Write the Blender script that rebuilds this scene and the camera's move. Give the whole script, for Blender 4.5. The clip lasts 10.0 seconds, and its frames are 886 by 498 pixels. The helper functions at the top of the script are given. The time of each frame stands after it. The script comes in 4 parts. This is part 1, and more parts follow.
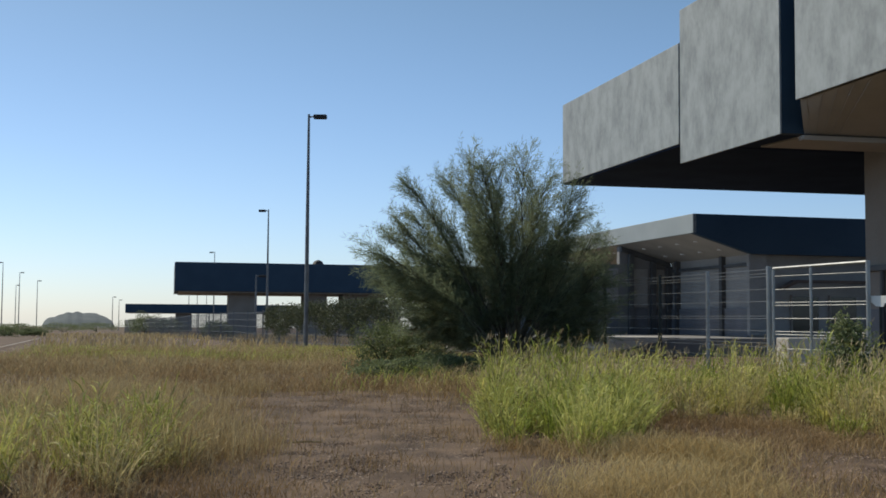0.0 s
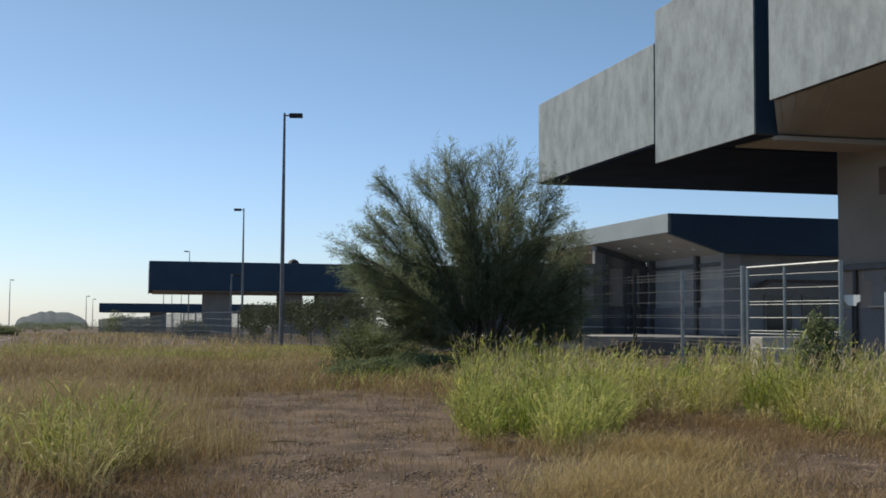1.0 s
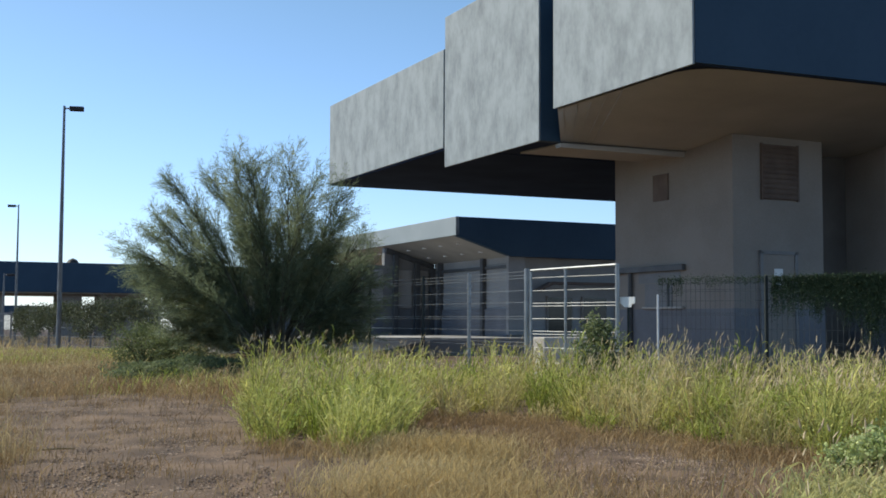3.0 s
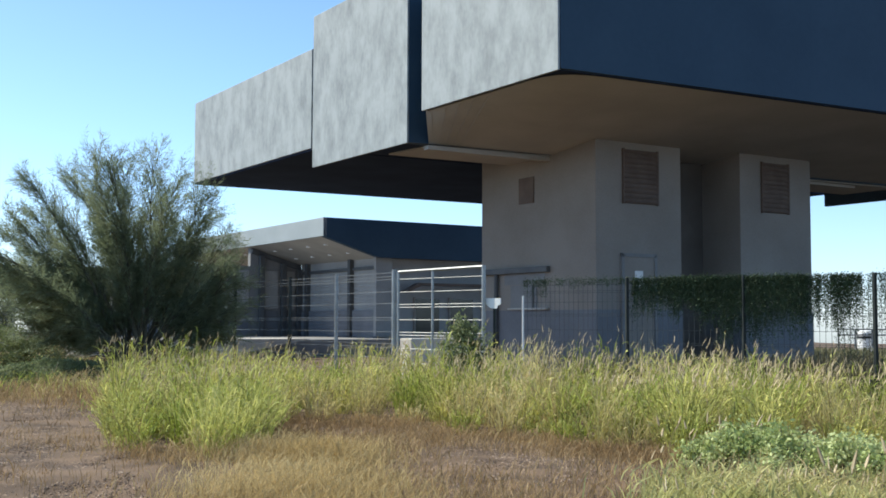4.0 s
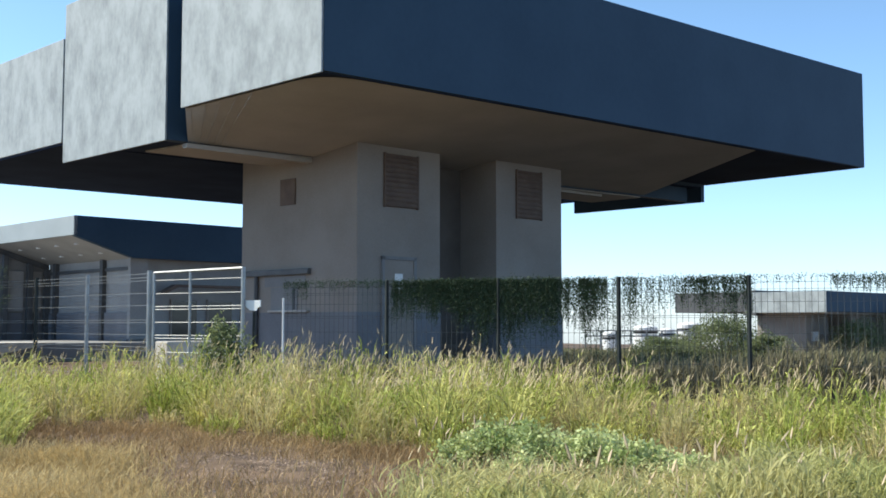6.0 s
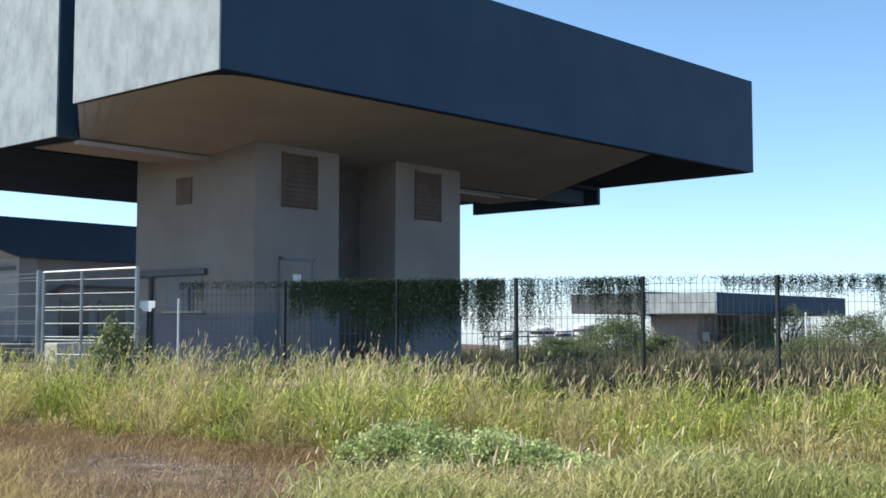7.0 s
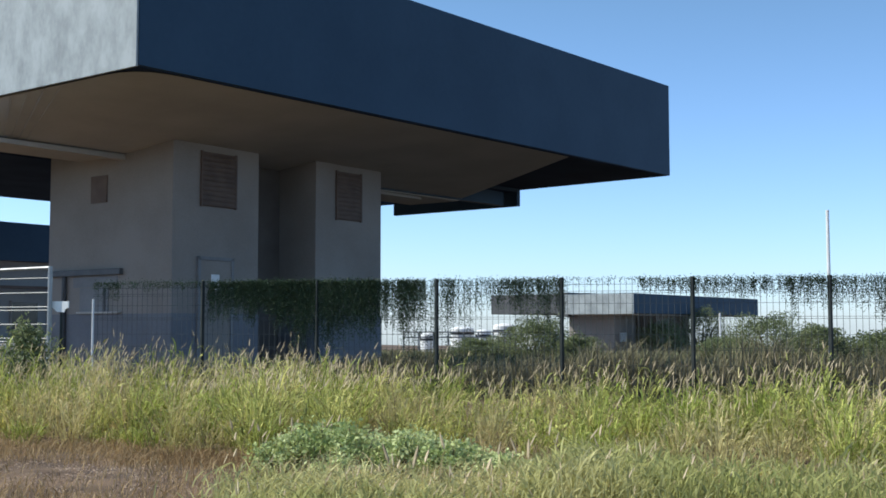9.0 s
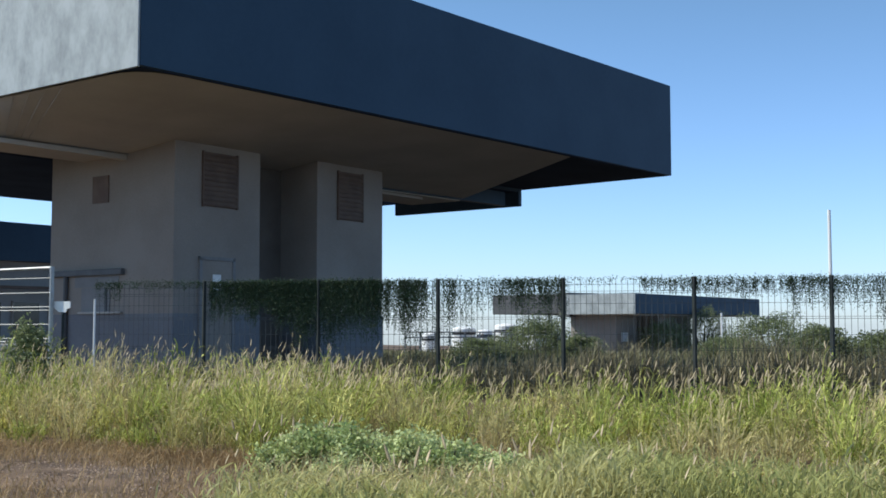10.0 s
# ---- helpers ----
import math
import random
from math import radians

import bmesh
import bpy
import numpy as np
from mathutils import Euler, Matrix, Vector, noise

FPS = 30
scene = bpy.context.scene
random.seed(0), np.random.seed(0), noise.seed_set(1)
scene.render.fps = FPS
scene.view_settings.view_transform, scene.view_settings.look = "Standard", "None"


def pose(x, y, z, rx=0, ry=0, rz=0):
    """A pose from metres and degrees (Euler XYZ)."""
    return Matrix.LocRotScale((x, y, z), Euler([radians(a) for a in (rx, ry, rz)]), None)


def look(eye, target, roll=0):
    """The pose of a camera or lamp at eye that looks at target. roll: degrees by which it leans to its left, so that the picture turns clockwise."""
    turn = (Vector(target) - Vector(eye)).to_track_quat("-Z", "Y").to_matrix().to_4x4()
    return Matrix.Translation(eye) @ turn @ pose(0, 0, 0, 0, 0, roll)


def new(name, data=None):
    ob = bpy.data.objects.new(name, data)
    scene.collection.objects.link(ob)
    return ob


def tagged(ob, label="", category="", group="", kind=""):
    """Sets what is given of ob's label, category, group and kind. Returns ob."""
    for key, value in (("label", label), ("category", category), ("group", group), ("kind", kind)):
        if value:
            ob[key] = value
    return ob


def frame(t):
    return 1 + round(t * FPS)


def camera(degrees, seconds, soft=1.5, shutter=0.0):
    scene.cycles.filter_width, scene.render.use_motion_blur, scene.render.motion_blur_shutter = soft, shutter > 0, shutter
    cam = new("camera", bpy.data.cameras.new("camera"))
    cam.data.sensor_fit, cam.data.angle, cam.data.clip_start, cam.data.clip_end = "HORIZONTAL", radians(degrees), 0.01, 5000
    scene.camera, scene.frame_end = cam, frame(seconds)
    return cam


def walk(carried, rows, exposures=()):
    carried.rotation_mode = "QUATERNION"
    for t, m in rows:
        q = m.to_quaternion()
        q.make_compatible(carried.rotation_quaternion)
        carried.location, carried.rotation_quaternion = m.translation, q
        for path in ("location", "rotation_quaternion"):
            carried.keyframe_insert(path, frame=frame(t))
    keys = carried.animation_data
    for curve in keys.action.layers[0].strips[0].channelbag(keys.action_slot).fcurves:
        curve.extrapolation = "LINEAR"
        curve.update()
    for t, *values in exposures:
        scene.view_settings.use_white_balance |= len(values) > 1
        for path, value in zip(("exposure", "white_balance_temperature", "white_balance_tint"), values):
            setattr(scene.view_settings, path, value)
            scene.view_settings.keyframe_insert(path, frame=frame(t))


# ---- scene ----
cam = camera(42.6, 10.0, soft=1.7)
EYE = 1.45
PATH = [
    (0.0, 0.000, 3.515, -0.395),
    (0.5, -0.214, 3.505, -0.391),
    (1.0, -1.214, 3.485, -0.376),
    (1.5, -2.724, 3.489, -0.387),
    (2.0, -5.352, 3.519, -0.378),
    (3.5, -15.115, 3.660, -0.226),
    (4.0, -18.457, 3.702, -0.180),
    (4.5, -21.993, 3.756, -0.135),
    (5.0, -25.019, 3.781, -0.129),
    (5.5, -27.706, 3.809, -0.088),
    (7.0, -35.565, 3.886, -0.001),
    (7.5, -37.355, 3.902, 0.010),
    (8.0, -38.488, 3.921, -0.012),
    (8.5, -39.269, 3.919, 0.028),
    (9.0, -39.575, 3.918, 0.046),
    (9.5, -39.627, 3.923, 0.078),
    (10.0, -39.500, 3.921, 0.050),
]
walk(cam, [(t, pose(0, 0, EYE, 90 + pitch, roll, yaw)) for t, yaw, pitch, roll in PATH],
     exposures=[(0, -0.22, 7000, 5), (1.5, -0.22, 7000, 5), (3.5, 0.5, 6600, 3), (5.5, 0.85, 6600, 3), (7.5, 0.70, 6400, 3), (10, 0.40, 6250, 4)])

# ---- light ----
SUN_AZ, SUN_EL = -46.0, 44.0
world = bpy.data.worlds.new("sky")
scene.world = world
world.use_nodes = True
wn = world.node_tree.nodes
sky = wn.new("ShaderNodeTexSky")
sky.sky_type = "NISHITA"
sky.sun_disc = False
sky.sun_elevation, sky.sun_rotation = radians(SUN_EL), radians(SUN_AZ)
sky.air_density, sky.dust_density, sky.ozone_density = 1.0, 0.35, 2.2
wn["Background"].inputs["Strength"].default_value = 0.103
tint = wn.new("ShaderNodeMix")
tint.data_type, tint.blend_type = "RGBA", "MULTIPLY"
tint.inputs[0].default_value = 1.0
# pale blue haze towards the horizon, alike all round
tc = wn.new("ShaderNodeTexCoord")
sep = wn.new("ShaderNodeSeparateXYZ")
ramp = wn.new("ShaderNodeValToRGB")
ramp.color_ramp.elements[0].position, ramp.color_ramp.elements[0].color = 0.0, (0.95, 1.12, 1.64, 1)
ramp.color_ramp.elements[1].position, ramp.color_ramp.elements[1].color = 0.32, (0.86, 0.975, 1.05, 1)
world.node_tree.links.new(tc.outputs["Generated"], sep.inputs[0])
world.node_tree.links.new(sep.outputs["Z"], ramp.inputs[0])
world.node_tree.links.new(ramp.outputs[0], tint.inputs[7])
world.node_tree.links.new(sky.outputs[0], tint.inputs[6])
world.node_tree.links.new(tint.outputs[2], wn["Background"].inputs["Color"])
sun = new("sun", bpy.data.lights.new("sun", "SUN"))
sun.data.energy, sun.data.angle, sun.data.color = 4.3, radians(0.6), (1.0, 0.93, 0.82)
_a, _e = radians(SUN_AZ), radians(SUN_EL)
sun.matrix_world = look((0, 0, 60), (-math.sin(_a) * math.cos(_e) * 50, -math.cos(_a) * math.cos(_e) * 50, 60 - 50 * math.sin(_e)))


# ---- materials ----
def mat(name, color, color2=None, scale=3.0, rough=0.8, metal=0.0, bump=0.0, fine=40.0, stretch=(1, 1, 1), contrast=(0.35, 0.65),
        island=0.0, per_object=0.0, translucent=0.0, spec=0.4):
    """A surface of two colours mixed by a coarse and a fine noise, with relief."""
    m = bpy.data.materials.new(name)
    m.use_nodes = True
    n, l = m.node_tree.nodes, m.node_tree.links
    b = n["Principled BSDF"]
    b.inputs["Roughness"].default_value, b.inputs["Metallic"].default_value = rough, metal
    b.inputs["Specular IOR Level"].default_value = spec
    tc = n.new("ShaderNodeNewGeometry")
    mp = n.new("ShaderNodeMapping")
    mp.inputs["Scale"].default_value = stretch
    l.new(tc.outputs["Position"], mp.inputs["Vector"])
    n1, n2 = n.new("ShaderNodeTexNoise"), n.new("ShaderNodeTexNoise")
    n1.inputs["Scale"].default_value, n1.inputs["Detail"].default_value = scale, 5
    n2.inputs["Scale"].default_value, n2.inputs["Detail"].default_value = fine, 3
    l.new(mp.outputs[0], n1.inputs["Vector"]), l.new(mp.outputs[0], n2.inputs["Vector"])
    add = n.new("ShaderNodeMath")
    add.operation = "MULTIPLY_ADD"
    add.inputs[1].default_value = 0.35
    l.new(n2.outputs["Fac"], add.inputs[0]), l.new(n1.outputs["Fac"], add.inputs[2])
    mr = n.new("ShaderNodeMapRange")
    mr.inputs["From Min"].default_value, mr.inputs["From Max"].default_value = contrast[0] + 0.175, contrast[1] + 0.175
    l.new(add.outputs[0], mr.inputs["Value"])
    mix = n.new("ShaderNodeMix")
    mix.data_type = "RGBA"
    mix.inputs[6].default_value, mix.inputs[7].default_value = (*color, 1), (*(color2 or color), 1)
    l.new(mr.outputs[0], mix.inputs[0])
    out = mix.outputs[2]
    if island or per_object:
        src = tc.outputs["Random Per Island"] if island else n.new("ShaderNodeObjectInfo").outputs["Random"]
        k = island or per_object
        r2 = n.new("ShaderNodeMapRange")
        r2.inputs["To Min"].default_value, r2.inputs["To Max"].default_value = 1 - k, 1 + k
        l.new(src, r2.inputs["Value"])
        hsv = n.new("ShaderNodeHueSaturation")
        l.new(r2.outputs[0], hsv.inputs["Value"]), l.new(out, hsv.inputs["Color"])
        out = hsv.outputs[0]
    l.new(out, b.inputs["Base Color"])
    if bump:
        bp = n.new("ShaderNodeBump")
        bp.inputs["Strength"].default_value, bp.inputs["Distance"].default_value = bump, 0.02
        l.new(add.outputs[0], bp.inputs["Height"]), l.new(bp.outputs[0], b.inputs["Normal"])
    if translucent:
        tr, ms = n.new("ShaderNodeBsdfTranslucent"), n.new("ShaderNodeMixShader")
        ms.inputs[0].default_value = translucent
        l.new(out, tr.inputs["Color"])
        l.new(b.outputs[0], ms.inputs[1]), l.new(tr.outputs[0], ms.inputs[2])
        l.new(ms.outputs[0], n["Material Output"].inputs["Surface"])
    return m


M_navy = mat("navy_paint", (0.030, 0.061, 0.100), (0.038, 0.073, 0.116), 0.5, 0.6, bump=0.05, fine=6, spec=0.2)
# darker copy of the navy paint, shade of the undersides put into its colour
M_navy_shade = mat("navy_underside_shade", (0.025, 0.038, 0.068), (0.034, 0.049, 0.084), 0.6, 0.9, spec=0.04)
M_worn = mat("worn_silver_paint", (0.20, 0.223, 0.232), (0.385, 0.42, 0.432), 1.8, 0.6, bump=0.2, fine=9, stretch=(1, 1, 0.6), contrast=(0.18, 0.64))
M_soffit = mat("beige_soffit", (0.36, 0.342, 0.315), (0.42, 0.40, 0.37), 0.6, 0.9, fine=20, bump=0.05)
M_plaster = mat("beige_plaster", (0.255, 0.225, 0.20), (0.31, 0.277, 0.248), 0.5, 0.9, bump=0.12, fine=18)
M_grey_wall = mat("grey_render", (0.21, 0.208, 0.212), (0.26, 0.257, 0.26), 0.6, 0.9, bump=0.1, fine=14)
M_brown = mat("rusty_brown_louvre", (0.125, 0.088, 0.07), (0.165, 0.118, 0.094), 2.5, 0.7, fine=30)
M_dado = mat("blue_grey_dado_paint", (0.165, 0.169, 0.188), (0.205, 0.208, 0.226), 0.7, 0.8, bump=0.1, fine=12)
M_column = mat("grey_steel_column", (0.08, 0.083, 0.088), (0.11, 0.113, 0.118), 1.5, 0.6)
M_panel = mat("pale_grey_wall_panel", (0.30, 0.294, 0.29), (0.37, 0.362, 0.355), 0.6, 0.85, bump=0.05, fine=10)
M_dark = mat("dark_opening", (0.02, 0.02, 0.022), (0.03, 0.03, 0.032), 1, 0.6)
M_glass = mat("dark_window_glass", (0.02, 0.025, 0.03), (0.03, 0.035, 0.04), 1, 0.12)
M_steel = mat("galvanised_steel", (0.27, 0.28, 0.29), (0.36, 0.37, 0.38), 4, 0.45, 0.6, fine=50)
M_post = mat("dark_green_fence_steel", (0.022, 0.028, 0.028), (0.034, 0.04, 0.04), 4, 0.6, 0.0, spec=0.2)
M_wire = mat("grey_fence_wire", (0.045, 0.052, 0.056), (0.07, 0.078, 0.082), 4, 0.6, 0.0, spec=0.2)
M_white = mat("white_paint", (0.75, 0.76, 0.77), (0.82, 0.82, 0.82), 3, 0.5, fine=20)
M_concrete = mat("pale_concrete", (0.42, 0.39, 0.36), (0.52, 0.49, 0.45), 1.2, 0.9, bump=0.2, fine=20)
M_pole = mat("grey_lamp_pole", (0.16, 0.165, 0.17), (0.22, 0.225, 0.23), 3, 0.5, 0.4)
M_hill = mat("far_hill", (0.10, 0.12, 0.13), (0.14, 0.16, 0.165), 0.02, 1.0, fine=0.15)
M_bark = mat("green_brown_bark", (0.075, 0.07, 0.05), (0.12, 0.11, 0.08), 5, 0.9, bump=0.3)
M_needle = mat("fine_tree_foliage", (0.165, 0.205, 0.122), (0.25, 0.285, 0.175), 0.8, 0.7, fine=5, island=0.3, translucent=0.62)
M_shrub = mat("shrub_leaves", (0.12, 0.15, 0.06), (0.20, 0.23, 0.10), 1.0, 0.7, fine=6, island=0.35, translucent=0.3)
M_yard = mat("hazy_shrub_leaves", (0.13, 0.165, 0.075), (0.21, 0.24, 0.12), 1.0, 0.7, fine=6, island=0.3, translucent=0.4)
M_pale_leaf = mat("pale_weed_leaves", (0.33, 0.40, 0.15), (0.56, 0.60, 0.30), 2.0, 0.7, fine=8, island=0.3, translucent=0.3)
M_vine = mat("vine_leaves", (0.04, 0.068, 0.034), (0.065, 0.10, 0.05), 1.5, 0.7, fine=8, island=0.4, translucent=0.25)
M_green = mat("green_grass", (0.28, 0.335, 0.06), (0.56, 0.525, 0.185), 0.7, 0.75, fine=3, island=0.55, translucent=0.3)
M_lime = mat("lime_grass", (0.37, 0.42, 0.09), (0.56, 0.54, 0.20), 0.9, 0.75, fine=3, island=0.3, translucent=0.4)
M_olive = mat("olive_straw_grass", (0.40, 0.36, 0.14), (0.62, 0.53, 0.27), 0.7, 0.8, fine=3, island=0.4, translucent=0.3)
M_yellow = mat("yellow_green_grass", (0.36, 0.37, 0.13), (0.54, 0.50, 0.24), 0.6, 0.75, fine=3, island=0.3, translucent=0.4)
M_straw = mat("dry_straw_grass", (0.38, 0.29, 0.15), (0.54, 0.43, 0.24), 0.35, 0.85, fine=2.5, island=0.35, translucent=0.3)
M_rust = mat("rusty_dry_grass", (0.26, 0.17, 0.085), (0.44, 0.32, 0.17), 0.5, 0.9, fine=3, island=0.35, translucent=0.25)
M_gold = mat("pale_golden_grass", (0.43, 0.315, 0.14), (0.57, 0.455, 0.24), 0.6, 0.85, fine=3, island=0.3, translucent=0.35)
M_seed = mat("grass_seed_heads", (0.46, 0.37, 0.25), (0.64, 0.54, 0.37), 1.5, 0.9, island=0.3, translucent=0.3)


# ---- building helpers ----
def part(name, bm, material, parent=None, label=""):
    me = bpy.data.meshes.new(name)
    bm.to_mesh(me)
    bm.free()
    me.materials.append(material)
    ob = new(name, me)
    if parent:
        ob.parent = parent
    if label:
        tagged(ob, label)
    return ob


def box(x0, x1, y0, y1, z0, z1, bevel=0.0, bm=None):
    own = bm or bmesh.new()
    m = Matrix.LocRotScale(((x0 + x1) / 2, (y0 + y1) / 2, (z0 + z1) / 2), None, (x1 - x0, y1 - y0, z1 - z0))
    r = bmesh.ops.create_cube(own, size=1, matrix=m)
    if bevel:
        edges = list({e for v in r["verts"] for e in v.link_edges})
        bmesh.ops.bevel(own, geom=edges, offset=bevel, segments=2, affect="EDGES", profile=0.5)
    return own


def tube(points, radii, sides=8, bm=None):
    """A round tapered tube along points."""
    own = bm or bmesh.new()
    rings = []
    for i, p in enumerate(points):
        p = Vector(p)
        d = (Vector(points[min(i + 1, len(points) - 1)]) - Vector(points[max(i - 1, 0)])).normalized()
        a = d.orthogonal().normalized()
        b = d.cross(a)
        rings.append([own.verts.new(p + radii[i] * (math.cos(2 * math.pi * k / sides) * a + math.sin(2 * math.pi * k / sides) * b)) for k in range(sides)])
    for r0, r1 in zip(rings, rings[1:]):
        for k in range(sides):
            own.faces.new((r0[k], r0[(k + 1) % sides], r1[(k + 1) % sides], r1[k]))
    own.faces.new(rings[0][::-1])
    own.faces.new(rings[-1])
    return own


def prism(outline, depth, bm=None):
    """A solid from an outline of 3D points, pushed along the vector depth."""
    own = bm or bmesh.new()
    d = Vector(depth)
    a = [own.verts.new(Vector(p)) for p in outline]
    b = [own.verts.new(Vector(p) + d) for p in outline]
    own.faces.new(a)
    own.faces.new(b[::-1])
    n = len(a)
    for i in range(n):
        own.faces.new((a[i], b[i], b[(i + 1) % n], a[(i + 1) % n]))
    bmesh.ops.recalc_face_normals(own, faces=own.faces[:])
    return own


def thing(name, label, category, m=None, group="", kind=""):
    e = new(name)
    e.empty_display_size = 0.3
    if m:
        e.matrix_world = m
    return tagged(e, label, category, group, kind)


def mesh_from(name, verts, faces, material, label="", category="", kind="stuff", parent=None):
    me = bpy.data.meshes.new(name)
    me.from_pydata(verts.tolist() if hasattr(verts, "tolist") else verts, [], faces.tolist() if hasattr(faces, "tolist") else faces)
    me.materials.append(material)
    ob = new(name, me)
    if parent:
        ob.parent = parent
        return ob
    return tagged(ob, label, category, "", kind)


def polar(az, d):
    """Ground place at a compass bearing (degrees right of +y) and a distance."""
    return d * math.sin(radians(az)), d * math.cos(radians(az))


GRID = 13.49
G = pose(0, 0, 0, 0, 0, GRID)


# ---- ground ----
def height(x, y):
    d, a = math.hypot(x, y), math.degrees(math.atan2(x, y))
    k = min(1, max(0, (a - 30) / 7)) * min(1, max(0, (110 - a) / 30))
    return 0.10 * noise.noise((x * 0.13, y * 0.13, 0.3)) + 0.04 * noise.noise((x * 0.6, y * 0.6, 1.7)) - (0.0085 + 0.0075 * k) * max(0, d - 30)


def build_ground():
    rings = [0.0] + [2.0 + 0.55 * i for i in range(60)] + [36 * 1.12 ** i for i in range(42)]
    n = 220
    verts, faces = [], []
    for r in rings:
        for k in range(n):
            a = 2 * math.pi * k / n
            x, y = r * math.sin(a), r * math.cos(a)
            verts.append((x, y, height(x, y) + (0.03 * noise.noise((x * 2.1, y * 2.1, 4)) if r < 30 else 0)))
    for i in range(len(rings) - 1):
        for k in range(n):
            faces.append((i * n + k, i * n + (k + 1) % n, (i + 1) * n + (k + 1) % n, (i + 1) * n + k))
    m = mat("dry_soil", (0.070, 0.044, 0.029), (0.17, 0.112, 0.072), 1.4, 0.95, bump=1.0, fine=45, contrast=(0.35, 0.65))
    return mesh_from("ground", verts, faces, m, "dry brown soil with gravel under wild grass", "ground", "structure")


build_ground()


# ---- the large checkpoint canopy on its core ----
def slab(corners, z0, z1):
    return prism([(u, w, z0) for u, w in corners], (0, 0, z1 - z0))


def soffit_sheet():
    """A ruled sheet from the rim of the near plate down to the foot of the beam, rounded at the corner."""
    def rim(f):
        d = 23.8 * f
        if d < 5.6:
            return Vector((15.74, 26.15 - 0.866 * d, 7.15))
        if d < 7.6:
            q = (d - 5.6) / 2.0
            return Vector((15.74 + 0.98 * q * q, 21.3 - 2.05 * q + 0.97 * q * q, 7.155))
        q = (d - 7.6) / 16.2
        return Vector((16.72 + 16.2 * q, 20.21 - 0.79 * q, 7.16))
    bm = bmesh.new()
    n, m = 48, 6
    for lift in (0.0, 0.03):
        rows = []
        for i in range(n + 1):
            f = i / n
            lo = Vector((16.4 + 20.0 * f ** 1.15, 27.08 - 0.23 * f, 6.44))
            rows.append([bm.verts.new(rim(f).lerp(lo, j / m) + Vector((0, 0, lift))) for j in range(m + 1)])
        for p, q in zip(rows, rows[1:]):
            for j in range(m):
                fc = bm.faces.new((p[j], p[j + 1], q[j + 1], q[j]) if lift else (p[j], q[j], q[j + 1], p[j + 1]))
                fc.smooth = True
    return bm


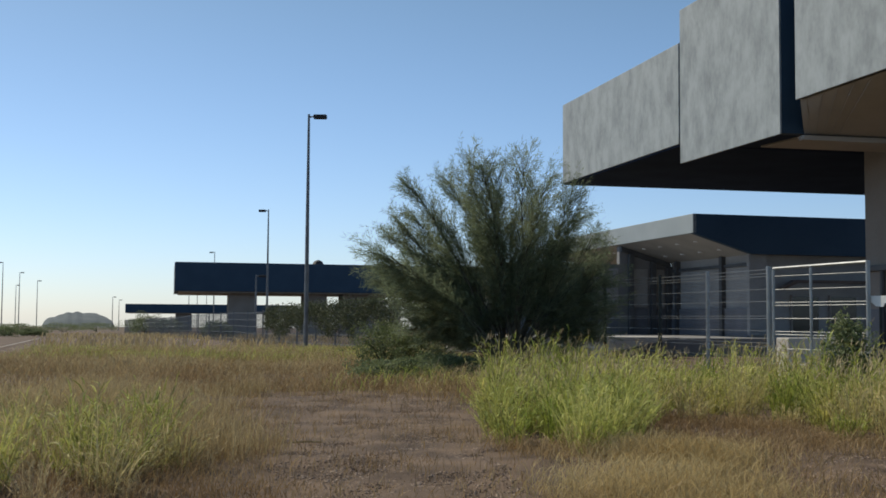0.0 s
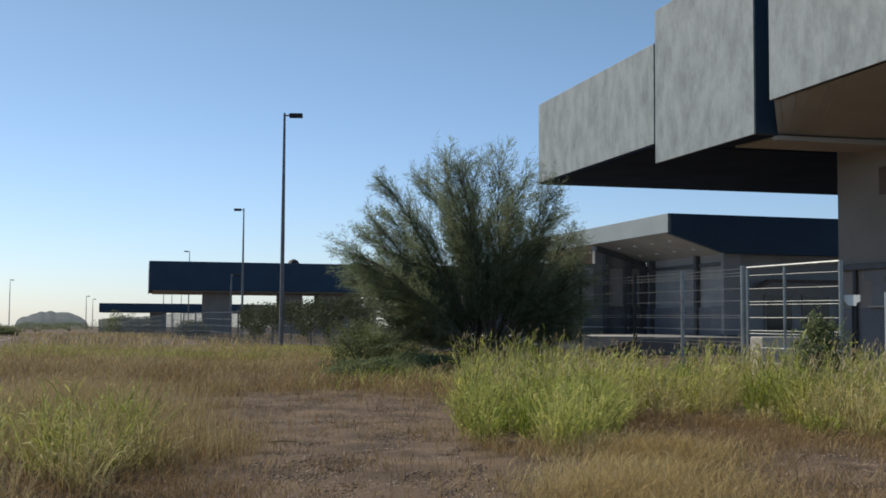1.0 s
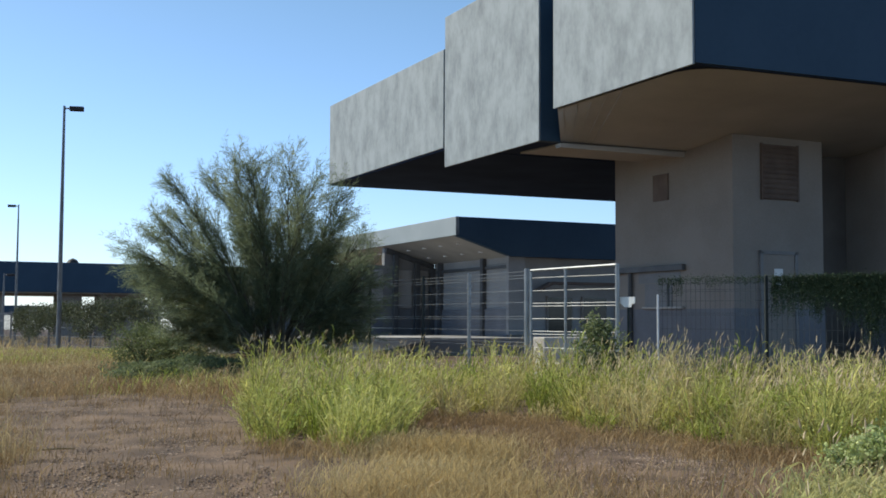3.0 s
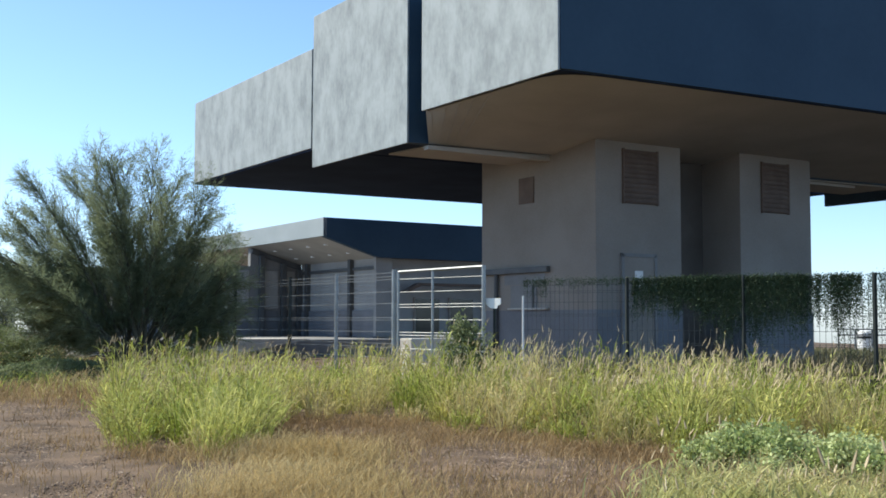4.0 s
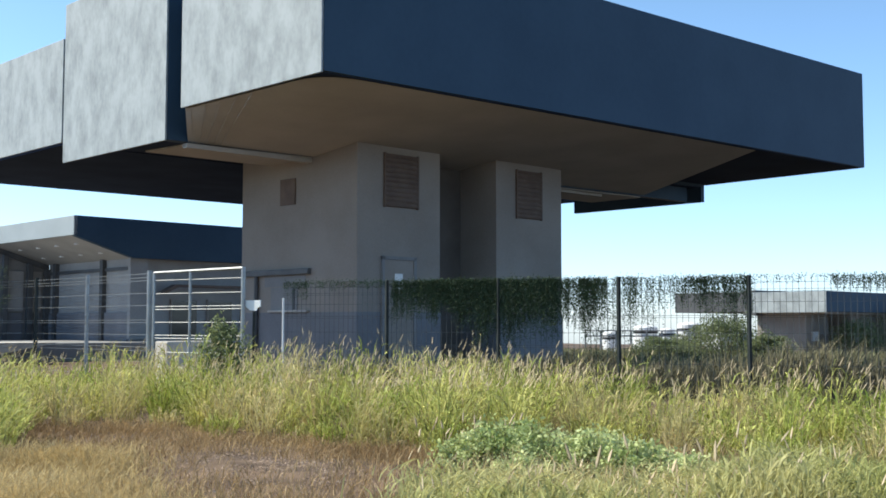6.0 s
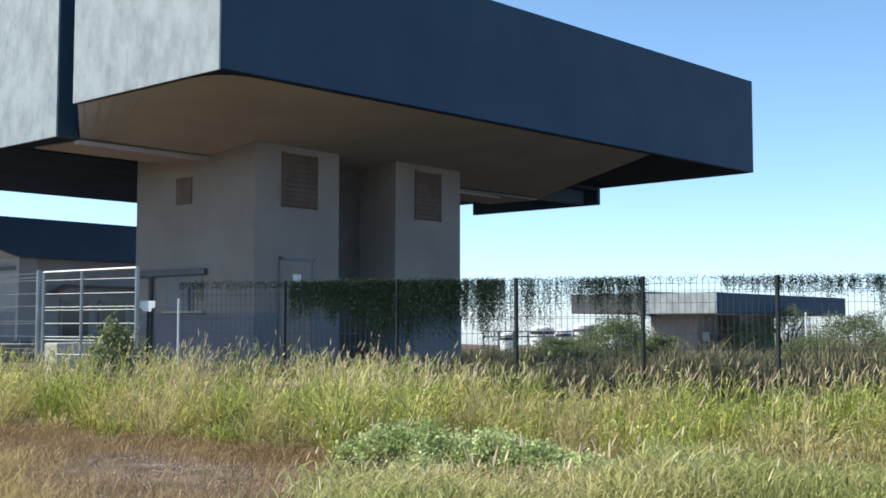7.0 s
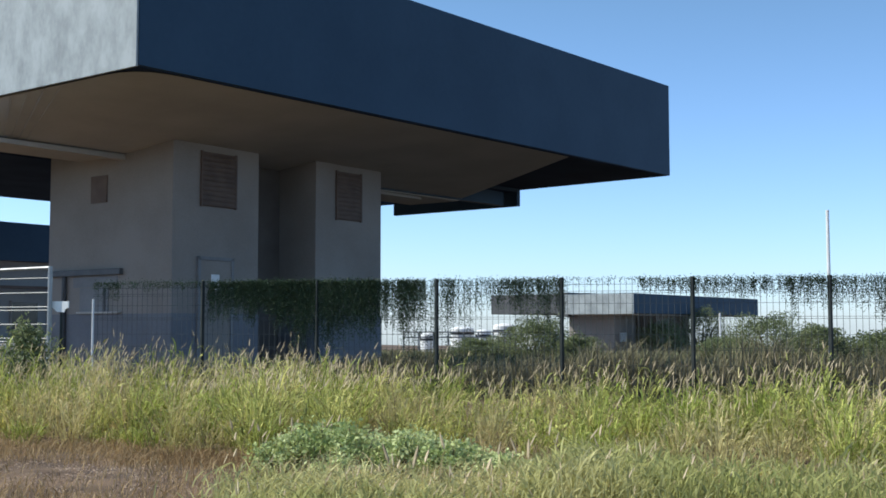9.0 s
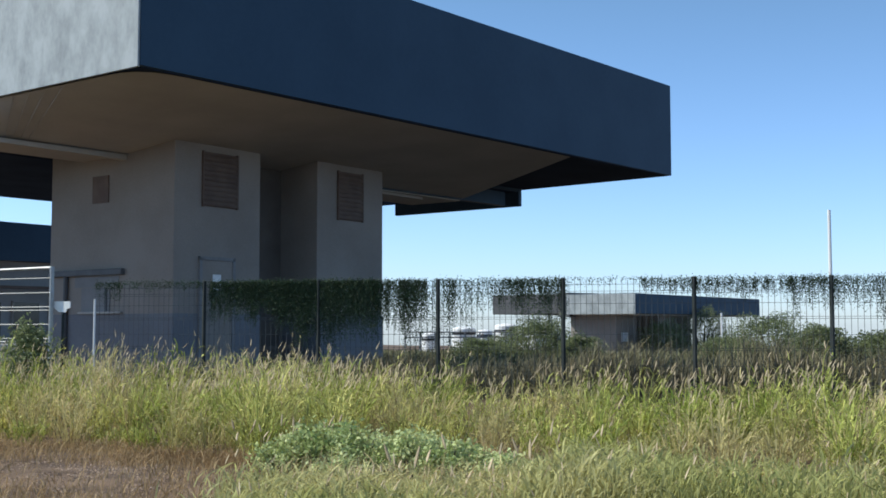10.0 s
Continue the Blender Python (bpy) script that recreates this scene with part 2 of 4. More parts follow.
def canopy_main():
    c = thing("checkpoint_canopy", "large navy cantilevered canopy with worn silver end on a beige core", "canopy", G)
    # near plate, split by a notch from the deep central beam
    part("near_plate", slab([(15.66, 20.12), (39.62, 18.95), (40.08, 26.0), (15.66, 26.15)], 7.2, 10.66), M_navy, c, "dark navy painted fascia")
    part("end_panel", box(15.60, 15.655, 20.14, 26.15, 7.16, 10.64, 0.01), M_worn, c, "worn silver-grey streaked end panel")
    part("link_plate", box(17.4, 38.3, 25.8, 27.3, 7.3, 10.2), M_navy, c)
    part("central_beam", slab([(15.76, 27.08), (39.36, 25.74), (39.4, 32.4), (15.76, 33.25)], 7.05, 11.4), M_navy, c, "deep navy central beam")
    part("beam_skirt", slab([(39.36, 25.73), (39.56, 25.72), (39.6, 32.4), (39.4, 32.4)], 6.45, 11.38), M_navy, c, "navy end skirt hanging below the beam")
    part("beam_skirt", slab([(15.76, 27.08), (38.9, 26.1), (38.9, 26.4), (15.76, 27.38)], 6.45, 7.05), M_navy, c)
    part("end_panel", box(15.70, 15.755, 27.10, 33.2, 6.43, 11.38, 0.01), M_worn, c, "worn silver-grey streaked end panel")
    part("far_plate", slab([(15.90, 33.6), (40.3, 33.0), (40.4, 44.3), (15.90, 44.8)], 7.07, 10.44), M_navy_shade, c)
    part("end_panel", box(15.84, 15.895, 33.6, 44.75, 7.13, 10.42, 0.01), M_worn, c, "worn silver-grey streaked end panel")
    sf = part("soffit", soffit_sheet(), M_soffit, c, "beige sloping soffit sheet")
    for k in range(5):
        part("batten", tube([(16.5 + 0.22 * k, 27.0, 6.45), (15.77, 25.9 - 0.7 * k, 7.13)], [0.012, 0.012], 4), M_soffit, sf)
    # thin sheets in the darkened navy paint the shade under the plates
    part("underside", slab([(15.75, 20.22), (39.5, 19.06), (39.9, 25.95), (15.75, 26.1)], 7.175, 7.205), M_navy_shade, c, "navy underside with shade painted in")
    part("underside", slab([(15.85, 27.2), (39.3, 25.82), (39.35, 32.3), (15.85, 33.15)], 7.02, 7.047), M_navy_shade, c)
    part("beam_soffit", prism([(16.5, 27.15, 6.40), (36.0, 26.3, 6.40), (36.0, 28.7, 6.40), (16.3, 29.2, 6.40)], (0, 0, 0.045)), M_soffit, c)
    part("edge_strip", box(16.3, 21.1, 26.95, 27.2, 6.28, 6.40), M_soffit, c)
    part("edge_strip", box(29.6, 34.0, 26.6, 26.85, 6.30, 6.40), M_soffit, c)
    # core
    part("core_wall", box(20.56, 23.83, 24.84, 30.6, -0.6, 6.78, 0.02), M_plaster, c, "beige plastered tower")
    part("core_wall", box(26.06, 29.25, 24.60, 30.6, -0.6, 6.78, 0.02), M_plaster, c, "beige plastered tower")
    for u0, u1, w0 in ((20.56, 23.83, 24.84), (26.06, 29.25, 24.60)):
        part("dado", box(u0 - 0.012, u1 + 0.012, w0 - 0.012, 30.612, -0.6, 1.83, 0.004), M_dado, c, "blue-grey painted dado")
    for u0, u1, w in ((21.6, 22.84, 24.84), (27.03, 28.15, 24.60)):
        z0, z1 = 4.9, 6.46
        v = part("vent_louvre", box(u0, u1, w - 0.05, w + 0.01, z0, z1, 0.01), M_brown, c, "rusty brown louvred vent")
        for a, b in ((u0 - 0.06, u0), (u1, u1 + 0.06)):
            part("frame", box(a, b, w - 0.07, w, z0 - 0.02, z1 + 0.02), M_brown, v)
        n = 11
        for k in range(n):
            zz = z0 + (k + 0.5) * (z1 - z0) / n
            part("slat", prism([(u0, w - 0.05, zz - 0.05), (u0, w - 0.05, zz + 0.04), (u0, w - 0.10, zz - 0.05)], (u1 - u0, 0, 0)), M_brown, v)
    part("side_vent", box(20.52, 20.57, 27.75, 28.5, 5.1, 5.9), M_brown, c, "small brown side vent")
    d = part("door", box(21.55, 22.7, 24.79, 24.85, 0.0, 3.35, 0.01), M_plaster, c, "beige steel service door")
    part("window_pane", box(21.95, 22.25, 24.77, 24.795, 2.5, 2.95), M_white, d, "small pale window pane")
    for a, b, z0, z1 in ((21.45, 21.55, 0, 3.45), (22.7, 22.8, 0, 3.45), (21.45, 22.8, 3.35, 3.45)):
        part("door_frame", box(a, b, 24.76, 24.84, z0, z1), M_grey_wall, d)
    part("conduit", box(27.2, 27.8, 24.45, 24.52, 2.86, 2.92), M_white, c, "pale conduit and fitting")
    part("conduit", box(27.22, 27.34, 24.45, 24.6, 2.55, 2.86), M_white, c)
    part("conduit", box(27.66, 27.76, 24.45, 24.6, 2.65, 2.86), M_white, c)
    h = part("door_hood", box(20.42, 20.56, 26.95, 30.5, 2.96, 3.14, 0.02), M_column, c, "dark weathered hood ledge")
    part("hood_stain", box(20.545, 20.557, 27.2, 29.3, 2.62, 2.955), M_grey_wall, h, "pale flaking plaster under the ledge")
    part("downpipe", tube([(20.48, 29.67, -0.2), (20.48, 29.67, 2.98)], [0.07, 0.07], 8), M_column, c, "dark downpipe")
    wd = part("side_window", box(20.53, 20.57, 27.6, 28.95, 1.9, 2.6), M_grey_wall, c, "dusty pale side window")
    part("mullion", box(20.50, 20.53, 27.72, 27.8, 1.9, 2.6), M_column, wd)
    part("window_sill", box(20.44, 20.547, 27.0, 29.0, 1.84, 1.90, 0.01), M_concrete, c, "pale window sill")
    # shade of the recess is put into this wall's dark brown colour
    part("recess_wall", box(23.8, 26.1, 26.2, 30.6, -0.6, 6.5), mat("shade_brown_recess", (0.11, 0.095, 0.082), (0.15, 0.13, 0.115), 0.8, 0.8), c, "recessed wall between the towers, shade painted in dark brown")
    return c


canopy_main()


U = Vector((math.cos(radians(GRID)), math.sin(radians(GRID)), 0))
W = Vector((-U.y, U.x, 0))


# ---- second building: a hall with a folded navy roof on a loading platform ----
def hall():
    c = thing("customs_hall", "low grey customs hall with navy folded roof on a concrete platform", "building", G)
    part("roof_fascia", prism([(25.35, 52.1, 5.82), (25.35, 52.1, 6.79), (50, 52.1, 6.75), (50, 52.1, 4.78), (28.6, 52.1, 4.83)], (0, 0.4, 0)), M_navy, c, "dark navy roof fascia")
    part("side_fascia", box(25.30, 25.5, 52.1, 74, 5.82, 6.79, 0.02), mat("pale_blue_grey_paint", (0.30, 0.34, 0.36), (0.34, 0.38, 0.40), 0.6, 0.6), c, "pale grey side fascia")
    part("roof", box(25.5, 50, 52.5, 74, 6.4, 6.65), M_navy_shade, c)
    sf = part("soffit", prism([(25.4, 52.5, 5.82), (28.7, 52.5, 4.83), (28.7, 74, 4.83), (25.4, 74, 5.82)], (0, 0, 0.05)), M_soffit, c, "beige sloping soffit")
    for k in range(6):
        for f in (0.3, 0.7):
            u, w, z = 25.4 + 3.3 * f, 54 + k * 2.2, 5.82 - 0.99 * f
            part("downlight", tube([(u, w, z - 0.03), (u, w, z + 0.03)], [0.13, 0.13], 10), M_white, sf, "round pale downlight")
    part("wall", box(28.7, 50, 52.6, 62, 0.6, 6.38), M_panel, c, "grey rendered wall")
    part("dado_panel", box(28.6, 28.71, 52.8, 61.9, 0.62, 2.1), M_dado, c, "blue-grey dado panel")
    part("transom", box(28.58, 28.71, 52.8, 61.9, 4.25, 4.42, 0.01), M_column, c)
    for w in (55.4, 60.9):
        part("mullion", box(28.45, 28.72, w - 0.16, w + 0.16, 0.62, 4.86, 0.02), M_column, c, "dark steel column")
    part("pilaster", box(28.5, 29.5, 52.35, 52.62, 0.7, 4.9, 0.02), M_panel, c)
    # back wall, cut to the slope of the soffit, with dark columns
    def under(u):
        return 5.80 - 0.3 * (u - 25.4)
    part("back_wall", prism([(25.52, 62.2, 0.6), (28.69, 62.2, 0.6), (28.69, 62.2, under(28.69)), (25.52, 62.2, under(25.52))], (0, 0.4, 0)), M_grey_wall, c)
    part("back_wall", box(17.5, 25.52, 62.2, 62.6, 0.6, 4.7), M_grey_wall, c)
    part("beam", prism([(25.55, 62.0, under(25.55) - 0.3), (28.69, 62.0, under(28.69) - 0.3), (28.69, 62.0, under(28.69)), (25.55, 62.0, under(25.55))], (0, 0.19, 0)), M_column, c, "dark sloping steel beam")
    for u in (17.7, 20.6, 23.5, 26.1, 27.5, 28.5):
        part("column", box(u - 0.15, u + 0.15, 61.75, 62.0, 0.6, under(max(u, 25.4)) - 0.3 if u > 25 else 4.6, 0.02), M_column, c, "dark steel column")
    for u0, u1 in ((17.95, 20.35), (20.85, 23.25), (23.75, 25.4), (26.35, 27.25), (27.75, 28.3)):
        part("dado_panel", box(u0, u1, 62.1, 62.195, 0.6, 2.1), M_dado, c, "blue-grey dado panel")
        part("wall_panel", box(u0, u1, 62.08, 62.195, 2.2, 4.45, 0.02), M_panel, c, "pale grey wall panel")
    for k in range(4):
        u = 31.0 + k * 2.2
        part("window_pane", box(u, u + 1.5, 52.52, 52.61, 0.9, 2.7), M_glass, c, "dark window pane")
        part("window_frame", box(u - 0.08, u, 52.48, 52.6, 0.8, 2.8), M_plaster, c)
    aw = part("awning", prism([(29.9, 52.4, 3.0), (30.9, 52.4, 3.55), (37.2, 52.4, 3.55), (38.2, 52.4, 3.0), (37.95, 52.4, 3.0), (36.95, 52.4, 3.42), (31.05, 52.4, 3.42), (30.15, 52.4, 3.0)], (0, -0.5, 0)), M_brown, c, "rusty brown awning frame")
    part("platform", box(16, 52, 49.5, 62.3, -1.5, 0.62, 0.03), M_grey_wall, c, "grey concrete loading platform")
    part("ramp", prism([(12, 46.5, 0.72), (22, 46.5, 0.70), (18.8, 46.5, 0.1), (17, 46.5, -1.2), (12, 46.5, -1.2)], (0, 3.0, 0)), M_concrete, c, "concrete ramp")
    return c


hall()


# ---- other roofs of the checkpoint ----
def flat_canopy(name, label, u0, u1, w0, w1, zb, zt, z0, piers, end_mat):
    c = thing(name, label, "canopy", G)
    part("roof", box(u0 + 0.05, u1, w0, w1, zb, zt, 0.05), M_navy, c, "dark navy roof slab")
    part("end_panel", box(u0 - 0.05, u0 + 0.04, w0 + 0.1, w1 - 0.1, zb - 0.1, zt - 0.05), end_mat, c)
    part("soffit", box(u0 + 0.5, u1 - 0.5, w0 + 0.5, w1 - 0.5, zb - 0.15, zb - 0.01), M_soffit, c)
    for a, b in piers:
        part("pier", box(a, b, w0 + 2.5, w0 + 7, z0, zb - 0.14, 0.02), M_plaster, c, "beige plastered pier")
    return c


def at(az, d, z=0.0):
    x, y = polar(az, d)
    return Vector((x, y, z))


_p = at(-13.3, 150)
_u, _w = _p.dot(U), _p.dot(W)
flat_canopy("gate_canopy", "long dark navy inspection canopy on wide beige piers", _u, _u + 52, _w, _w + 22, 4.8, 8.55, -1.6,
            ((_u + 7, _u + 10.5), (_u + 17, _u + 20), (_u + 22.2, _u + 28), (_u + 38, _u + 42)), M_worn)
_d = thing("roof_tank", "dark domed water tank on the canopy roof", "tank", pose(*polar(-6.3, 158), 8.5))
part("tank", tube([(0, 0, 0), (0, 0, 0.35), (0, 0, 0.75), (0, 0, 0.95)], [0.85, 0.82, 0.55, 0.12], 14), M_dark, _d)
_p = at(-15.6, 290)
_u, _w = _p.dot(U), _p.dot(W)
flat_canopy("gate_canopy", "low distant navy inspection canopy", _u, _u + 40, _w, _w + 20, 2.45, 4.6, -3.0, ((_u + 12, _u + 16), (_u + 26, _u + 30)), M_worn)
def booth():
    c = thing("booth_canopy", "small navy booth canopy with worn grey end on beige piers", "canopy", G)
    p = at(49.13, 85)
    u, w = p.dot(U), p.dot(W)
    part("roof", box(u + 0.05, u + 24, w, w + 6.0, 2.42, 3.92, 0.04), M_navy, c, "dark navy roof slab")
    part("end_panel", box(u - 0.05, u + 0.045, w + 0.05, w + 5.9, 2.40, 3.90), M_worn, c, "worn grey end panel")
    part("soffit", box(u + 0.4, u + 22, w + 0.4, w + 5.6, 2.30, 2.415), M_soffit, c)
    part("beam", box(u + 0.6, u + 23, w + 6.0, w + 7.0, 2.2, 4.1, 0.03), M_column, c, "dark central beam")
    part("far_roof", box(u + 1.0, u + 24, w + 7.0, w + 13.5, 2.45, 4.0, 0.04), M_column, c, "weathered blue-grey roof slab")
    q = at(48.15, 87.5)
    u1, w1 = q.dot(U), q.dot(W)
    pr = part("pier", box(u1, u1 + 3.4, w1, w1 + 4.0, -1.8, 2.31, 0.02), M_plaster, c, "beige plastered pier")
    part("window_pane", box(u1 + 0.8, u1 + 1.9, w1 - 0.03, w1 + 0.01, 0.3, 1.0), M_white, pr, "pale service window")
    q = at(50.2, 91)
    u1, w1 = q.dot(U), q.dot(W)
    part("pier", box(u1, u1 + 6, w1, w1 + 3, -1.8, 2.31, 0.02), M_plaster, c, "beige plastered pier")
    q = at(53.5, 84)
    part("column", tube([(q.dot(U), q.dot(W) + 0.4, -1.8), (q.dot(U), q.dot(W) + 0.4, 2.42)], [0.07, 0.07], 8), M_white, c, "thin white column")


booth()


# ---- street lamps ----
def street_lamp(x, y, h, side):
    s = thing("street_lamp", "tall grey steel street lamp with a flat head", "street lamp", pose(x, y, 0), "street lamps along the road")
    part("pole", tube([(0, 0, -3.0), (0, 0, h * 0.5), (0, 0, h)], [0.13, 0.10, 0.06]), M_pole, s)
    part("base_plate", box(-0.2, 0.2, -0.2, 0.2, height(x, y) - 0.2, height(x, y) + 0.05, 0.01), M_pole, s)
    part("arm", tube([(0, 0, h - 0.15), (side * 0.4, 0, h - 0.1)], [0.04, 0.04], 6), M_pole, s)
    part("lamp_head", box(min(side * 0.25, side * 0.95), max(side * 0.25, side * 0.95), -0.16, 0.16, h - 0.25, h - 0.02, 0.04), M_dark, s)
    return s


for az, d, h, side in ((-6.86, 60, 12.2, 1), (-8.8, 112, 12.0, -1), (-11.4, 215, 13.6, -1), (-9.35, 112, 5.6, 1), (-20.45, 270, 11.2, 1),
                       (-20.6, 330, 9.9, 1), (-19.65, 300, 10.3, 1), (-16.2, 330, 7.0, 1), (-15.9, 380, 6.9, 1), (-21.2, 250, 12.5, -1),
                       (-12.6, 300, 9, 1), (-12.2, 320, 9, 1), (-11.75, 340, 9, 1)):
    street_lamp(*polar(az, d), h, side)


# ---- distance: hill, tree belt, road ----
def hill():
    verts, faces, n = [], [], 40
    for j in range(6):
        f = j / 5
        for i in range(n):
            a = -19.4 + 3.3 * i / (n - 1)
            q = math.sin(math.pi * i / (n - 1)) ** 0.45
            top = -11 + 17.5 * q * (1 + 0.25 * noise.noise((i * 0.25, 3.3, 0)))
            x, y = polar(a, 1400 + 160 * f)
            verts.append((x, y, -16 + (top + 16) * math.sin(0.5 * math.pi * f) if f < 1 else top))
    for j in range(5):
        for i in range(n - 1):
            faces.append((j * n + i, j * n + i + 1, (j + 1) * n + i + 1, (j + 1) * n + i))
    mesh_from("hill", verts, faces, M_hill, "low grey-green hill on the horizon", "hill", "structure")


hill()


def road():
    bm = bmesh.new()
    pts = [(at(-38, 34), at(-34.5, 37)), (at(-22.5, 50), at(-21.8, 56)), (at(-19.7, 100), at(-19.3, 115)), (at(-17.8, 260), at(-17.6, 310))]
    rows = [[bm.verts.new((p.x, p.y, height(p.x, p.y) + 0.12)) for p in pr] for pr in pts]
    for a, b in zip(rows, rows[1:]):
        bm.faces.new((a[0], a[1], b[1], b[0]))
    bmesh.ops.solidify(bm, geom=bm.faces[:], thickness=0.3)
    tagged(part("road", bm, M_concrete), "pale worn road running into the distance", "road", "", "structure")


road()


# ---- vegetation helpers ----
rng = np.random.default_rng(7)


def blades(name, xy, h, width, lean, material, label, leafy=0.0, z=None, category="grass"):
    """Grass blades as curved tapered ribbons; xy (n, 2), h (n)."""
    n = len(xy)
    h = np.array(h)
    ang = rng.uniform(0, 2 * math.pi, n)
    rise = np.zeros(n)
    if leafy:
        leaf = rng.random(n) < leafy
        rise = np.where(leaf, h * rng.uniform(0.05, 0.88, n), 0)
        h = np.where(leaf, rng.uniform(0.10, 0.26, n) * np.clip(h, 0.5, 1), h)
        lean = np.where(leaf, 2.2, lean * 0.8)
        width = np.where(leaf, width * 1.5, width)
    out = np.stack([np.cos(ang), np.sin(ang)], 1) * (lean * h * rng.uniform(0.2, 1.0, n))[:, None] + np.array([0.10, -0.04]) * h[:, None]
    side_a = rng.uniform(0, 2 * math.pi, n)
    side = np.stack([np.cos(side_a), np.sin(side_a)], 1) * (width * rng.uniform(0.6, 1.3, n) / 2)[:, None]
    if z is None:
        z = np.array([height(x, y) for x, y in xy]) - 0.02 + rise
    v = np.zeros((n, 7, 3))
    for k, (f, o, wd) in enumerate(((0, 0, 0.8), (0.45, 0.18, 1.0), (0.8, 0.55, 0.7))):
        c = xy + out * o
        v[:, 2 * k, :2], v[:, 2 * k + 1, :2] = c - side * wd, c + side * wd
        v[:, 2 * k, 2] = v[:, 2 * k + 1, 2] = z + h * f
    v[:, 6, :2] = xy + out
    v[:, 6, 2] = z + h * rng.uniform(0.9, 1.0, n)
    pat = np.array([[0, 1, 3], [0, 3, 2], [2, 3, 5], [2, 5, 4], [4, 5, 6]])
    f = (np.arange(n) * 7)[:, None, None] + pat[None]
    mesh_from(name, v.reshape(-1, 3), f.reshape(-1, 3), material, label, category)
    return v[:, 6]


def tufts(n, inside, a_range, d_range, per, radius):
    """Places of blades grown in tufts, where inside(az, d) > random."""
    pts = []
    while len(pts) < n:
        a = rng.uniform(*a_range)
        d = math.sqrt(rng.uniform(d_range[0] ** 2, d_range[1] ** 2))
        if inside(a, d) > rng.random():
            pts.append(polar(a, d))
    c = np.repeat(np.array(pts), per, axis=0)
    return c + rng.normal(0, radius, c.shape)


def seed_heads(name, tips, length, label, thick=0.0065):
    """Slender spindles at the given tips."""
    n = len(tips)
    tilt = rng.normal(0, 0.35, (n, 2)) + np.array([0.25, -0.08])
    ax = np.concatenate([tilt, np.ones((n, 1))], 1)
    ax /= np.linalg.norm(ax, axis=1)[:, None]
    L = length * rng.uniform(0.6, 1.3, n)
    r = thick * rng.uniform(0.7, 1.3, n)
    v = np.zeros((n, 8, 3))
    v[:, 0], v[:, 7] = tips, tips + ax * L[:, None]
    for k in range(3):
        o = np.array([math.cos(k * 2.094), math.sin(k * 2.094), 0])
        v[:, 1 + k] = tips + ax * (L * 0.25)[:, None] + o * r[:, None]
        v[:, 4 + k] = tips + ax * (L * 0.7)[:, None] + o * (r * 0.8)[:, None]
    pat = np.array([[0, 2, 1], [0, 3, 2], [0, 1, 3], [1, 2, 5], [1, 5, 4], [2, 3, 6], [2, 6, 5], [3, 1, 4], [3, 4, 6], [4, 5, 7], [5, 6, 7], [6, 4, 7]])
    f = (np.arange(n) * 8)[:, None, None] + pat[None]
    mesh_from(name, v.reshape(-1, 3), f.reshape(-1, 3), M_seed, label, "grass")


def leaf_cloud(points, size, aspect=0.5):
    """Small four-cornered leaves, turned at random, at points."""
    n = len(points)
    a = rng.normal(0, 1, (n, 3))
    a /= np.linalg.norm(a, axis=1)[:, None]
    b = np.cross(a, rng.normal(0, 1, (n, 3)))
    b /= np.linalg.norm(b, axis=1)[:, None]
    s = size * rng.uniform(0.6, 1.4, n)[:, None]
    v = np.stack([points - a * s, points + b * s * aspect, points + a * s, points - b * s * aspect], 1)
    f = (np.arange(n) * 4)[:, None] + np.arange(4)[None]
    return v.reshape(-1, 3), f


FRONT_A = [2.5, 3.5, 6, 9.3, 10.3, 14, 17, 21, 25, 27.5, 30, 34, 40, 46, 55, 75]
FRONT_D = [14, 12.4, 11.9, 12.8, 17.0, 17.0, 16.0, 15.0, 13.7, 12.4, 12.5, 13.2, 12.9, 11.4, 10.4, 9.5]


def front(a):
    return np.interp(a, FRONT_A, FRONT_D) + 0.7 * noise.noise((a * 0.45, 2.2, 0))


def clump(a, d, k=0.8):
    x, y = polar(a, d)
    return noise.noise((x * k, y * k, 7.7))


def tall_zone(a, d):
    if a < 2.5 or d < front(a):
        return 0
    back = np.interp(a, [20, 24, 33, 37, 60], [24, 20.5, 20, 16.8, 16.0])
    if d > back:
        return 0
    return 0.62 + 0.9 * clump(a, d, 0.9)


def tall_height(x, y):
    a, d = math.degrees(math.atan2(x, y)), math.hypot(x, y)
    edge = min(1, max(0.55, 0.6 + 0.4 * (d - front(a))))
    return edge * (0.95 + 0.30 * clump(a, d, 0.6) + 0.12 * clump(a, d, 1.6)) * np.interp(a, [3, 12, 28, 36, 44, 60], [0.90, 0.90, 1.0, 0.93, 0.78, 0.73])


def spaced(inside, a_range, d_range, gap, tries):
    """Tussock centres that keep a gap from one another."""
    cells, out = {}, []
    for _ in range(tries):
        a = rng.uniform(*a_range)
        d = math.sqrt(rng.uniform(d_range[0] ** 2, d_range[1] ** 2))
        if inside(a, d) < rng.random():
            continue
        x, y = polar(a, d)
        i, j = int(math.floor(x / gap)), int(math.floor(y / gap))
        if all(math.hypot(x - q[0], y - q[1]) > gap for k in (-1, 0, 1) for m in (-1, 0, 1) for q in cells.get((i + k, j + m), ())):
            cells.setdefault((i, j), []).append((x, y))
            out.append((x, y))
    return np.array(out)


